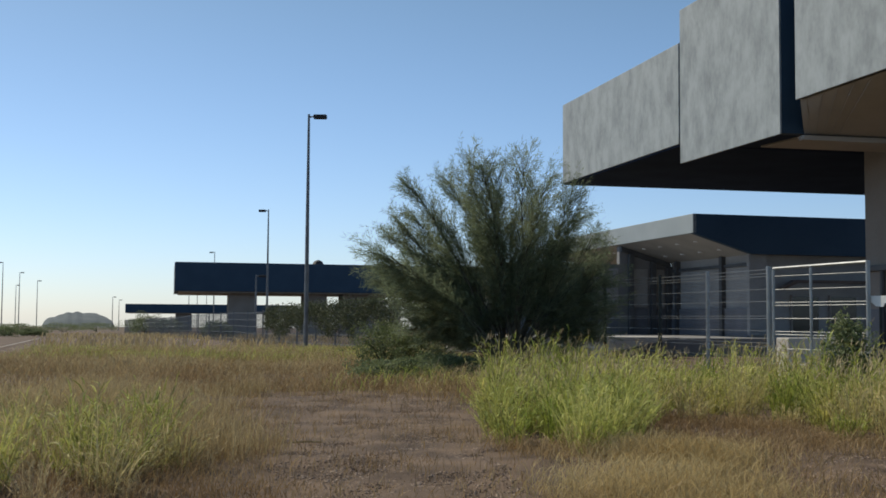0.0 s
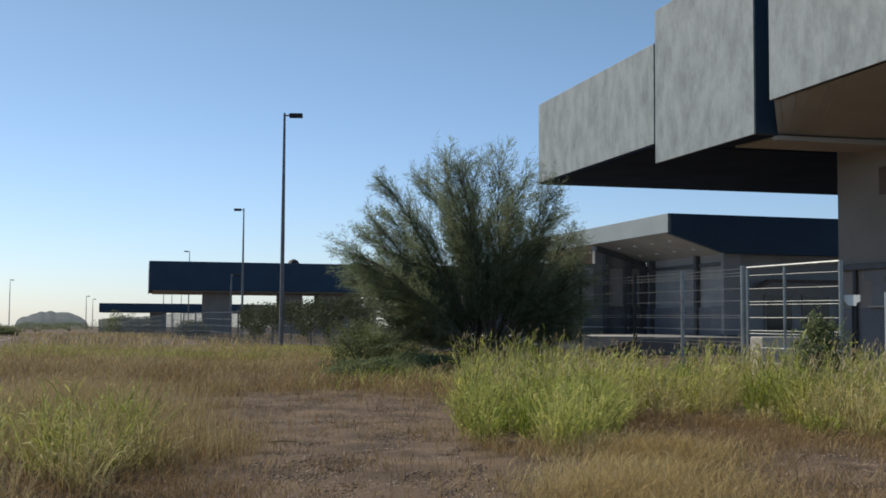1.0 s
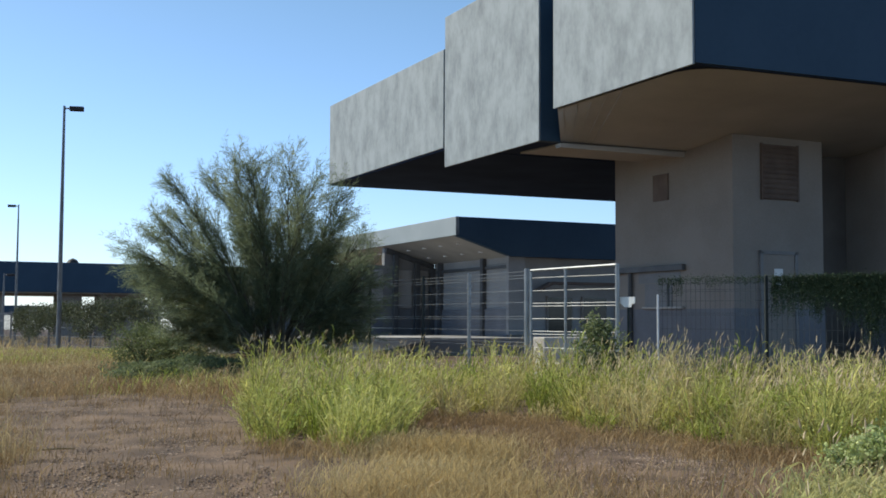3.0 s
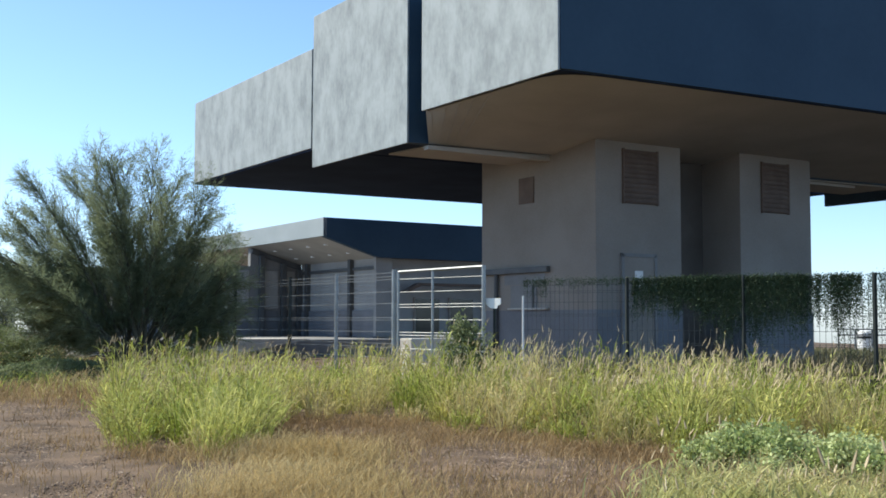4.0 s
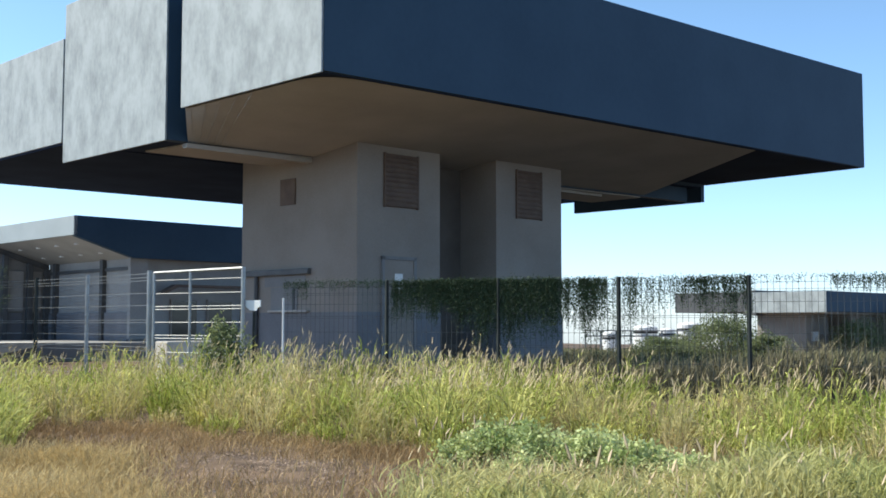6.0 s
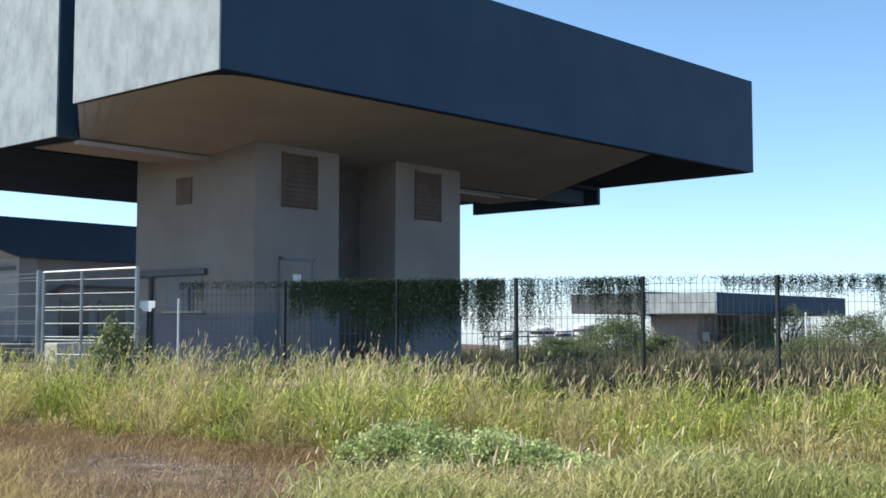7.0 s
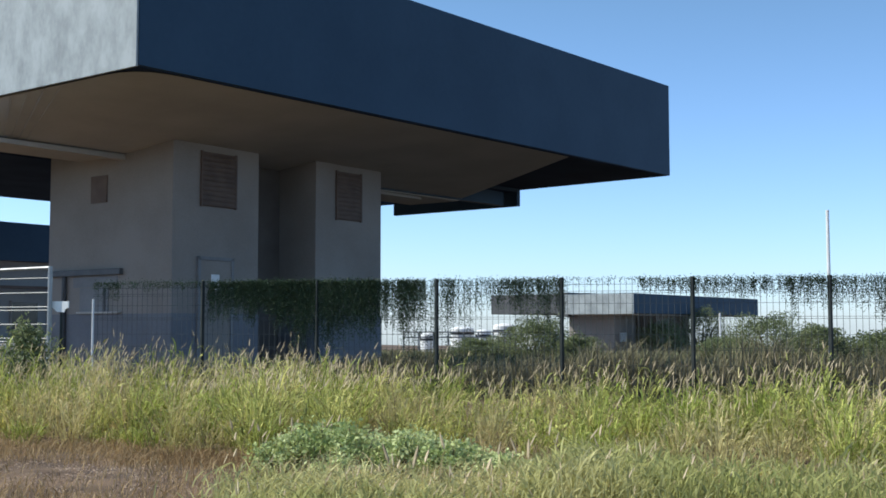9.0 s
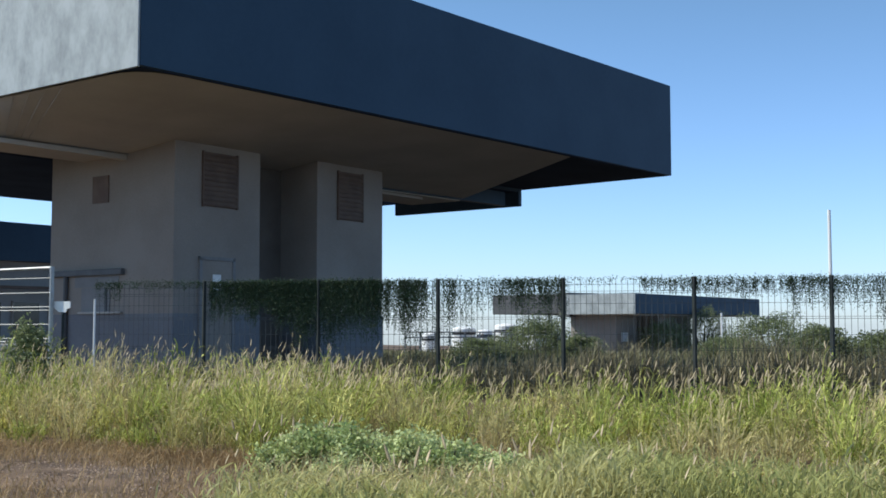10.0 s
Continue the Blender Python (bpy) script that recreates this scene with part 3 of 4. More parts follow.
def ribbons(root, out, rise, side, droop):
    """Three-jointed tapered ribbons: root, sideways reach, rise, half width, droop of the tip."""
    n = len(root)
    v = np.zeros((n, 7, 3))
    for k, (f, o, wd) in enumerate(((0, 0, 0.8), (0.5, 0.28, 1.0), (0.85, 0.66, 0.7))):
        c = root + np.concatenate([out * o, (rise * f - droop * f * f)[:, None]], 1)
        v[:, 2 * k], v[:, 2 * k + 1] = c - side * wd, c + side * wd
    v[:, 6] = root + np.concatenate([out, (rise - droop)[:, None]], 1)
    pat = np.array([[0, 1, 3], [0, 3, 2], [2, 3, 5], [2, 5, 4], [4, 5, 6]])
    return v, (np.arange(n) * 7)[:, None, None] + pat[None]


def tussocks(name, centres, heights, stems, leaves, spread, width, material, label):
    """Arching stems that lean out from each tussock's heart, with drooping leaves along them."""
    c = np.repeat(centres, stems, axis=0)
    h = np.repeat(heights, stems) * rng.uniform(0.55, 1.1, len(c))
    n = len(c)
    ang = rng.uniform(0, 2 * math.pi, n)
    lean = rng.uniform(0.05, 1.0, n)
    reach = spread * h * lean
    h = h * (1.22 - 0.42 * lean)
    out = np.stack([np.cos(ang), np.sin(ang)], 1) * reach[:, None] + np.array([0.09, -0.03]) * h[:, None]
    off = np.stack([np.cos(ang), np.sin(ang)], 1) * rng.uniform(0, 0.16, n)[:, None] + rng.normal(0, 0.04, (n, 2))
    root = np.concatenate([c + off, np.array([height(x, y) for x, y in c])[:, None] - 0.03], 1)
    sa = rng.uniform(0, 2 * math.pi, n)
    side = np.stack([np.cos(sa), np.sin(sa), np.zeros(n)], 1) * (width * 0.5 * rng.uniform(0.5, 0.9, n))[:, None]
    v1, f1 = ribbons(root, out, h * 1.04, side, 0.04 * h)
    tip = v1[:, 6].copy()
    r2, o2, h2 = np.repeat(root, leaves, axis=0), np.repeat(out, leaves, axis=0), np.repeat(h, leaves)
    m = len(r2)
    f = rng.uniform(0.04, 0.97, m) ** 0.85
    lr = r2 + np.concatenate([o2 * (f ** 1.7)[:, None], (h2 * f)[:, None]], 1)
    la = np.repeat(ang, leaves) + rng.normal(0, 1.0, m)
    L = rng.uniform(0.10, 0.30, m) * np.clip(h2, 0.4, 1.0)
    lo = np.stack([np.cos(la), np.sin(la)], 1) * (L * rng.uniform(0.35, 0.9, m))[:, None]
    sa = la + math.pi / 2 + rng.normal(0, 0.7, m)
    ls = np.stack([np.cos(sa), np.sin(sa), rng.normal(0, 0.3, m)], 1) * (width * 0.5 * rng.uniform(0.6, 1.3, m))[:, None]
    v2, f2 = ribbons(lr, lo, L * rng.uniform(0.5, 1.1, m), ls, L * rng.uniform(0.1, 0.7, m))
    v = np.concatenate([v1.reshape(-1, 3), v2.reshape(-1, 3)])
    faces = np.concatenate([f1.reshape(-1, 3), f2.reshape(-1, 3) + 7 * n])
    mesh_from(name, v, faces, material, label, "grass")
    return tip, h


tc_xy = spaced(lambda a, d: 1.9 * tall_zone(a, d), (2.5, 66), (10, 24), 0.52, 20000)
th = np.array([tall_height(x, y) for x, y in tc_xy]) * rng.uniform(0.55, 1.18, len(tc_xy))
far = np.hypot(tc_xy[:, 0], tc_xy[:, 1]) > 18.5
dry = np.array([noise.noise((x * 0.5, y * 0.5, 9.1)) for x, y in tc_xy]) + rng.normal(0, 0.22, len(tc_xy)) > 0.16
tips, tl = tussocks("tall_grass", tc_xy[~far & ~dry], th[~far & ~dry], 66, 7, 0.85, 0.0145, M_green, "tall green wild grass in dense tussocks")
tips3, tl3 = tussocks("straw_grass", tc_xy[~far & dry], th[~far & dry], 56, 6, 0.9, 0.012, M_olive, "olive and straw-coloured tussocks between the green ones")
tips2, tl2 = tussocks("tall_grass", tc_xy[far], th[far], 30, 5, 0.8, 0.020, M_green, "tall green wild grass in dense tussocks")
tips, tl = np.concatenate([tips, tips2, tips3]), np.concatenate([tl, tl2, tl3])
seed_heads("grass_seed_head", tips[(rng.random(len(tips)) < 0.7) & (tl > 0.70)], 0.13, "tan feathery seed heads on the tall grass")
pick = rng.random(len(tc_xy)) < 0.75
tussocks("dry_stalk", tc_xy[pick] + rng.normal(0, 0.15, (int(pick.sum()), 2)), th[pick] * 0.85, 9, 3, 0.7, 0.010, M_straw, "dry straw stalks among the green grass")
b_xy = spaced(lambda a, d: 1.0 if front(a) - 0.4 < d < front(a) + 1.2 else 0, (6.8, 9.9), (11, 15), 0.34, 1500)
tussocks("bright_grass", b_xy, rng.uniform(0.5, 0.85, len(b_xy)), 46, 6, 0.8, 0.015, M_lime, "bright yellow-green grass tuft")
# dead skirts at the foot of the tall grass
xy = tufts(420, lambda a, d: 0.8 if -0.8 < d - front(a) < 0.1 else 0, (3, 60), (10, 19), 24, 0.16)
blades("grass_skirt", xy, rng.uniform(0.05, 0.22, len(xy)), 0.006, 1.1, M_rust, "rusty dead leaves at the foot of the tall grass", 0.4)
# grass close by on the open side
xy = tufts(800, lambda a, d: min(1, max(0, (a - 28) / 5)) * (0.55 + 1.2 * clump(a, d)), (28, 66), (7.8, 9.7), 30, 0.13)
tips = blades("near_grass", xy, rng.uniform(0.2, 0.62, len(xy)) * np.interp(np.degrees(np.arctan2(xy[:, 0], xy[:, 1])), [27, 30, 42, 46], [0.7, 0.5, 0.5, 1.0]), 0.011, 0.5, M_yellow, "yellow-green grass close to the path", 0.7)
seed_heads("near_seed_head", tips[rng.random(len(tips)) < 0.012], 0.10, "tan feathery seed heads")
xy = tufts(220, lambda a, d: min(1, max(0, (a - 28) / 6)), (28, 66), (8.2, 12), 20, 0.2)
blades("mixed_dry_grass", xy, rng.uniform(0.1, 0.38, len(xy)), 0.006, 0.6, M_straw, "dry straw among the near grass", 0.3)
# tufts beside the bare patch
side_xy = np.array([polar(a + rng.normal(0, 0.5), d + rng.normal(0, 0.25)) for a, d in
                    ((-16.5, 9.9), (-15.3, 10.6), (-17.8, 10.5), (-17.2, 12.0), (-14.6, 12.4), (-19.6, 11.6), (-21.6, 10.0), (-15.8, 11.4), (-18.6, 12.8), (-13.6, 11.2), (-16.0, 13.4), (-20.8, 13.0)) for _ in range(3)])
tussocks("tuft_grass", side_xy[::2], rng.uniform(0.38, 0.72, len(side_xy[::2])), 46, 6, 0.75, 0.012, M_green, "yellow-green grass tufts beside the bare patch")
tussocks("tuft_grass", side_xy[1::2], rng.uniform(0.3, 0.68, len(side_xy[1::2])), 46, 6, 0.85, 0.009, M_olive, "olive grass tufts beside the bare patch")
side_dry = side_xy + rng.normal(0, 0.5, side_xy.shape)
tussocks("dry_tuft", side_dry, rng.uniform(0.25, 0.5, len(side_dry)), 40, 4, 0.9, 0.006, M_straw, "dry straw tufts beside the bare patch")


def bare(a, d):
    """True on the gravel patch."""
    l, r = np.interp(d, [8, 12, 18, 23], [-9.2, -9.8, -11, -8]), np.interp(d, [8, 12, 18, 23], [6.0, 3.0, 3.0, 0])
    e = 2.6 * clump(a, d, 0.5) + 1.6 * clump(a, d, 1.7)
    return l + e < a < r + e and d < 22.5 + 2 * clump(a, d, 0.5)


def dry_zone(a, d):
    return 0.07 if bare(a, d) else 0.45 + 1.0 * clump(a, d, 0.5)


xy = tufts(2600, lambda a, d: dry_zone(a, d) * (1 if a < 3 or d < front(a) else 0), (-27, 30), (8, 24), 22, 0.22)
blades("rusty_grass", xy, rng.uniform(0.03, 0.18, len(xy)), 0.006, 0.9, M_rust, "low rusty-brown dead grass", 0.2)
xy = tufts(620, lambda a, d: 0.2 + 1.2 * clump(a, d, 0.4) if not bare(a, d) else 0, (-27, -8), (8.5, 22), 40, 0.22)
blades("dry_grass", xy, rng.uniform(0.2, 0.55, len(xy)), 0.006, 0.6, M_straw, "low dry straw-coloured grass", 0.3)
xy = tufts(260, lambda a, d: math.exp(-((a - 11.5) / 3.4) ** 2) * (0.4 + 1.5 * clump(a, d, 0.9)), (3, 20), (7.8, 12), 60, 0.26)
blades("pale_dry_grass", xy, rng.uniform(0.08, 0.34, len(xy)), 0.004, 1.0, M_gold, "pale feathery dry grass", 0.6)
xy = tufts(4200, lambda a, d: 0 if a < -20.0 and d > 46 else 0.5 + 0.8 * clump(a, d, 0.15), (-27, 3.5), (21.5, 62), 18, 0.35)
blades("field_grass", xy, rng.uniform(0.10, 0.42, len(xy)) * np.array([0.9 + 0.9 * noise.noise((x * 0.3, y * 0.3, 5)) for x, y in xy]).clip(0.4), 0.012, 1.1, M_straw, "dry straw-coloured field grass", 0.4)
xy = tufts(2400, lambda a, d: 0 if a < -20.0 and d > 46 else 0.4 + 1.0 * clump(a, d, 0.2), (-27, 3.5), (18, 50), 18, 0.35)
blades("field_rusty_grass", xy, rng.uniform(0.10, 0.36, len(xy)), 0.011, 1.1, M_rust, "rusty-brown field grass", 0.4)
xy = tufts(700, lambda a, d: 0 if a < -20.0 and d > 46 else max(0, 1.8 * clump(a, d, 0.12)), (-27, 3.5), (20, 60), 16, 0.3)
blades("field_green_grass", xy, rng.uniform(0.2, 0.5, len(xy)), 0.013, 0.9, M_green, "green patches in the dry field", 0.4)
xy = tufts(800, lambda a, d: 0 if a < -19.2 else 0.6 + 0.8 * clump(a, d, 0.1), (-30, 20), (60, 160), 10, 0.8)
blades("far_grass", xy, rng.uniform(0.3, 0.7, len(xy)), 0.08, 0.6, M_straw, "far dry grass of the plain")
xy = tufts(1900, lambda a, d: 0.6 + 0.8 * clump(a, d, 0.1), (30, 66), (32, 110), 10, 0.8)
blades("yard_grass", xy, rng.uniform(0.3, 0.8, len(xy)), 0.06, 0.7, mat("dull_green_yard_grass", (0.13, 0.14, 0.07), (0.23, 0.22, 0.12), 0.3, 0.8, fine=2, island=0.35, translucent=0.2), "dull green rough grass of the yard")


# ---- shrubs, weeds, brush ----
def shrub(name, label, x, y, rx, rz, n, size, material, category="shrub", stems=7, group="", z0=None):
    base = height(x, y) if z0 is None else z0
    s = thing(name, label, category, pose(x, y, base), group)
    bm = bmesh.new()
    for k in range(stems):
        a = rng.uniform(0, 6.28)
        e = Vector((math.cos(a) * rx * 0.6, math.sin(a) * rx * 0.6, rz * rng.uniform(0.4, 0.75)))
        tube([(0, 0, -0.1), e * 0.5 + Vector((0, 0, 0.1 * rz)), e], [0.03 * rz, 0.018 * rz, 0.006 * rz], 5, bm)
    part("stem", bm, M_bark, s)
    d = rng.normal(0, 1, (n, 3))
    d /= np.linalg.norm(d, axis=1)[:, None]
    d[:, 2] = np.where(d[:, 2] < -0.75, -d[:, 2], d[:, 2])
    rad = rng.uniform(0.3, 1.05, n) ** 0.6
    lump = np.array([1 + (0.7 if rz < 0.7 else 0.6) * noise.noise((v[0] * 2.2 + x, v[1] * 2.2 + y, v[2] * 2.2)) for v in d])
    p = d * (rad * lump)[:, None] * np.array([rx, rx, rz * 0.5]) + np.array([0, 0, rz * 0.45])
    p = p[p[:, 2] > 0.02]
    v, f = leaf_cloud(p, size)
    mesh_from("foliage", v, f, material, parent=s)
    return s


def weed(x, y, r, h, sprigs):
    """A leafy weed: thin stems that each carry a loose head of small leaves."""
    t = thing("pale_weed", "low pale green leafy weed among the grass", "weed", pose(x, y, height(x, y)), "pale weeds in the grass")
    bm, pts = bmesh.new(), []
    for _ in range(sprigs):
        a, q = rng.uniform(0, 6.28), r * math.sqrt(rng.random())
        e = Vector((q * math.cos(a), q * math.sin(a), h * rng.uniform(0.45, 1.1) * (1 - 0.45 * (q / r) ** 2)))
        tube([(0.25 * e.x, 0.25 * e.y, -0.03), (0.7 * e.x, 0.7 * e.y, 0.6 * e.z), e], [0.006, 0.005, 0.003], 4, bm)
        for f, n, w in ((1.0, 34, 0.055), (0.75, 22, 0.06), (0.45, 10, 0.05)):
            pts.append(np.array([0.25 * e.x + 0.75 * e.x * f, 0.25 * e.y + 0.75 * e.y * f, e.z * f]) + rng.normal(0, w, (n, 3)) * np.array([1, 1, 0.6]))
    part("stem", bm, M_bark, t)
    p = np.concatenate(pts)
    v, f = leaf_cloud(p[p[:, 2] > 0.01], 0.021, 0.62)
    mesh_from("foliage", v, f, M_pale_leaf, parent=t)


for az, d, r, h, n in ((31.9, 11.4, 0.32, 0.30, 34), (33.4, 11.4, 0.40, 0.46, 56), (35.2, 11.1, 0.42, 0.44, 56), (36.9, 11.0, 0.30, 0.30, 30), (38.3, 10.8, 0.40, 0.42, 52), (40.2, 10.5, 0.36, 0.36, 44), (42.0, 10.3, 0.34, 0.30, 34), (43.6, 10.1, 0.26, 0.24, 22), (34.4, 10.5, 0.26, 0.2, 20)):
    weed(*polar(az, d), r, h, n)
shrub("gate_shrub", "green leafy shrub in front of the gate", *polar(19.55, 19.6), 0.42, 1.6, 3600, 0.032, M_yard)
for az, d, rx, rz in ((-2.9, 34, 1.1, 1.5), (-1.4, 33, 1.0, 1.2), (-0.4, 28, 1.0, 0.6), (-2.4, 27, 1.1, 0.55), (1.2, 28, 0.9, 0.6), (6.0, 31, 0.8, 0.8)):
    shrub("roadside_shrub", "dense dark green roadside shrub", *polar(az, d), rx, rz, 5200, 0.035, M_shrub if rz > 1 else M_yard, group="roadside shrubs")
for az, d, rx, rz in ((44.3, 60, 2.0, 2.5), (46.3, 58, 1.2, 1.5), (55.4, 62, 2.3, 2.7), (57.9, 55, 1.5, 2.0), (52.4, 94, 2.3, 4.2), (50.4, 88, 1.8, 2.8), (60.6, 55, 1.6, 1.7), (41.6, 64, 1.8, 1.4), (53.6, 66, 1.7, 1.5)):
    shrub("yard_shrub", "rounded green shrub in the yard behind the fence", *polar(az, d), rx, rz, 10000, 0.055, M_yard, group="shrubs in the yard")
for az, d, rx, rz in ((-14.6, 175, 3.2, 3.2), (-13.6, 170, 2.6, 2.4), (-21.3, 140, 2.2, 1.2), (-19.8, 150, 1.8, 1.0), (-18.4, 260, 6.5, 2.0), (-16.9, 290, 6.0, 2.2), (-20.6, 240, 5.0, 1.8), (-11.2, 120, 1.6, 1.8)):
    shrub("far_shrub", "hazy green bush along the far fence", *polar(az, d), rx, rz, 4000, 0.09, M_yard, group="bushes along the far fence")


def palo_tree():
    """A bushy many-stemmed tree with fine drooping foliage."""
    x, y = polar(3.5, 30)
    t = thing("palo_verde_tree", "bushy green many-stemmed desert tree with fine feathery foliage", "tree", pose(x, y, height(x, y)))
    bm = bmesh.new()
    pts = []
    r = random.Random(5)
    side = Vector((math.cos(radians(3.5)), -math.sin(radians(3.5)), 0))
    ahead = Vector((side.y * -1, side.x, 0))
    fans = [(-72, 4.6), (-66, 4.2), (-55, 4.9), (-62, 4.5), (-50, 4.7), (-42, 5.0), (-33, 5.3), (-25, 5.8), (-17, 5.6), (-9, 5.5), (-2, 5.6), (5, 5.7), (12, 5.5), (19, 5.2), (27, 4.8), (37, 4.3), (48, 3.6), (-70, 3.6), (-78, 2.6), (-12, 4.6), (14, 4.6), (0, 4.2), (-30, 4.2), (30, 3.8), (-80, 3.4), (-84, 2.8), (70, 2.8), (56, 3.5), (78, 2.2), (60, 2.8), (-45, 3.6), (-58, 3.0), (45, 2.8), (-20, 3.6), (20, 3.4)]
    for tilt, ln in fans:
        ln *= 1.07 if -67 < tilt < -30 else 1.0
        back = r.uniform(-0.5, 0.5)
        d0 = Vector((0, 0, 1)) + 0.35 * (side * math.sin(radians(tilt)) + ahead * back)
        d1 = (side * math.sin(radians(tilt)) + ahead * back * 0.8 + Vector((0, 0, math.cos(radians(tilt))))).normalized()
        p, path = Vector((r.uniform(-0.25, 0.25), r.uniform(-0.25, 0.25), -0.1)), []
        n = 14
        for k in range(n + 1):
            path.append(p.copy())
            f = k / n
            d = (d0.normalized() * (1 - f) + d1 * (0.4 + f)).normalized() + Vector((r.uniform(-.14, .14), r.uniform(-.14, .14), r.uniform(-.08, .08)))
            p = p + d.normalized() * 0.94 * ln / n
        tube(path, [0.07 * (1 - 0.92 * k / n) for k in range(n + 1)], 6, bm)
        for k in range(3, n + 1):
            for _ in range(3 if k < 8 else 4):
                f = k / n
                d = (d1 * 2.0 + Vector((0, 0, 0.25)) + Vector((r.uniform(-1, 1), r.uniform(-1, 1), r.uniform(-0.6, 0.6)))).normalized()
                L = r.uniform(0.5, 1.2)
                q = path[k]
                mid, end = q + d * L * 0.5, q + d * L + Vector((0, 0, -0.12))
                tube([q, mid, end], [0.014, 0.009, 0.004], 4, bm)
                for g in range(9):
                    h = q.lerp(end, 0.2 + 0.8 * g / 8)
                    e = (d * 1.3 + Vector((r.uniform(-1, 1), r.uniform(-1, 1), r.uniform(-0.9, 0.6)))).normalized() * r.uniform(0.2, 0.45)
                    pts.append((*h, *e))
    part("trunk", bm, M_bark, t, "bundle of slender brown stems")
    P = np.array(pts)
    per = 17
    s = np.repeat(P, per, axis=0)
    f = np.tile(np.linspace(0.05, 1, per), len(P))
    c = s[:, :3] + s[:, 3:] * f[:, None] + rng.normal(0, 0.02, (len(s), 3))
    keep = c[:, 2] > 0.5 + 1.3 * np.exp(-((c[:, 0] * side.x + c[:, 1] * side.y - 0.2) / 1.0) ** 2) * rng.uniform(0.6, 1.3, len(c))
    c, e = c[keep], s[keep, 3:]
    n = len(c)
    dirs = e / np.linalg.norm(e, axis=1)[:, None] + rng.normal(0, 0.45, (n, 3)) + np.array([0.0, 0, -0.15])
    dirs /= np.linalg.norm(dirs, axis=1)[:, None]
    sd = np.cross(dirs, rng.normal(0, 1, (n, 3)))
    sd /= np.linalg.norm(sd, axis=1)[:, None]
    L = rng.uniform(0.09, 0.22, n)[:, None]
    v = np.stack([c - sd * 0.005, c + dirs * L * 0.5 + sd * 0.009, c + dirs * L], 1).reshape(-1, 3)
    mesh_from("crown", v, np.arange(3 * n).reshape(-1, 3), M_needle, parent=t)


palo_tree()


# ---- fence with climbing vine ----
P0, STEP = Vector((14.38, 17.60, 0)), Vector((1.5564, -1.9564, 0))
TOP = 2.36


def rods(name, segs, r, material, parent, label=""):
    """Thin square rods from point to point, joined into one mesh."""
    verts, faces = [], []
    for a, b in segs:
        a, b = Vector(a), Vector(b)
        d = (b - a).normalized()
        p = d.orthogonal().normalized() * r
        q = d.cross(p)
        k = len(verts)
        for e in (a, b):
            verts += [tuple(e + p), tuple(e + q), tuple(e - p), tuple(e - q)]
        faces += [(k, k + 1, k + 5, k + 4), (k + 1, k + 2, k + 6, k + 5), (k + 2, k + 3, k + 7, k + 6), (k + 3, k, k + 4, k + 7)]
    ob = mesh_from(name, verts, faces, material, parent=parent)
    if label:
        tagged(ob, label)
    return ob


fence = thing("mesh_fence", "tall welded wire mesh fence on dark steel posts", "fence")
for i in range(-3, 8):
    p = P0 + STEP * i
    g = height(p.x, p.y) - 0.1
    if i > -3:
        part("post", box(p.x - 0.032, p.x + 0.032, p.y - 0.032, p.y + 0.032, g, TOP + 0.05, 0.005), M_post, fence)
    else:
        part("post", tube([(p.x, p.y, g), (p.x, p.y, 2.05)], [0.024, 0.024], 8), M_white, fence, "thin white post")
    if i < 7:
        q = p + STEP
        segs = [((p.lerp(q, k / 22).x, p.lerp(q, k / 22).y, 0.05), (p.lerp(q, k / 22).x, p.lerp(q, k / 22).y, TOP)) for k in range(1, 22)]
        for z in (0.1, 0.4, 0.7, 1.0, 1.04, 1.3, 1.6, 1.64, 1.9, 2.1, 2.14, 2.27):
            segs.append(((p.x, p.y, z), (q.x, q.y, z)))
        rods("mesh_panel", segs, 0.0044, M_wire, fence)


def vine(label, specs):
    """Leafy strands that hang from the fence top; specs (strands, from, to, length, evenness)."""
    out = []
    for n, i0, i1, low, even in specs:
        for i in rng.uniform(i0, i1, n):
            k = max(0.12, even + (1 - even) * (0.5 + 1.1 * noise.noise((i * 2.6, 0.7, 0)) + 0.7 * noise.noise((i * 11, 3.7, 0))))
            L = low * k * rng.uniform(0.35, 1.15)
            m = max(3, int(L / 0.016))
            f = np.linspace(0, 1, m) ** 1.15
            w = np.cumsum(rng.normal(0, 0.0045, m))
            z = TOP + rng.normal(0.0, 0.03) - L * f
            out.append(np.stack([P0.x + STEP.x * (i + w), P0.y + STEP.y * (i + w), z], 1) + rng.normal(0, 0.014, (m, 3)))
        top = rng.uniform(i0, i1, int(320 * (i1 - i0)))
        out.append(np.stack([P0.x + STEP.x * top, P0.y + STEP.y * top, TOP + np.abs(rng.normal(0, 0.04, len(top)))], 1))
    v, f = leaf_cloud(np.concatenate(out), 0.015, 0.55)
    mesh_from("climbing_vine", v, f, M_vine, label, "vine")


vine("dark green creeper matted over the fence top", ((1700, -1.95, -0.1, 1.05, 0.6), (800, -1.7, -0.5, 1.35, 0.5), (90, -0.3, 0.12, 1.9, 0.7), (420, -3.0, -1.85, 0.11, 0.5), (30, -3.0, -2.75, 0.4, 0.7)))
vine("thin dark creeper hanging from the fence top", ((360, 0.02, 1.02, 0.95, 0.5), (160, 0.55, 1.0, 0.4, 0.8), (70, 1.0, 1.65, 0.14, 0.4)))
vine("leafy dark creeper along the fence top", ((240, 1.6, 2.05, 0.26, 0.7), (460, 2.0, 3.0, 0.30, 0.4), (110, 2.7, 3.02, 0.75, 0.5), (360, 3.02, 4.0, 1.0, 0.5), (360, 4.0, 7.0, 0.5, 0.4)))
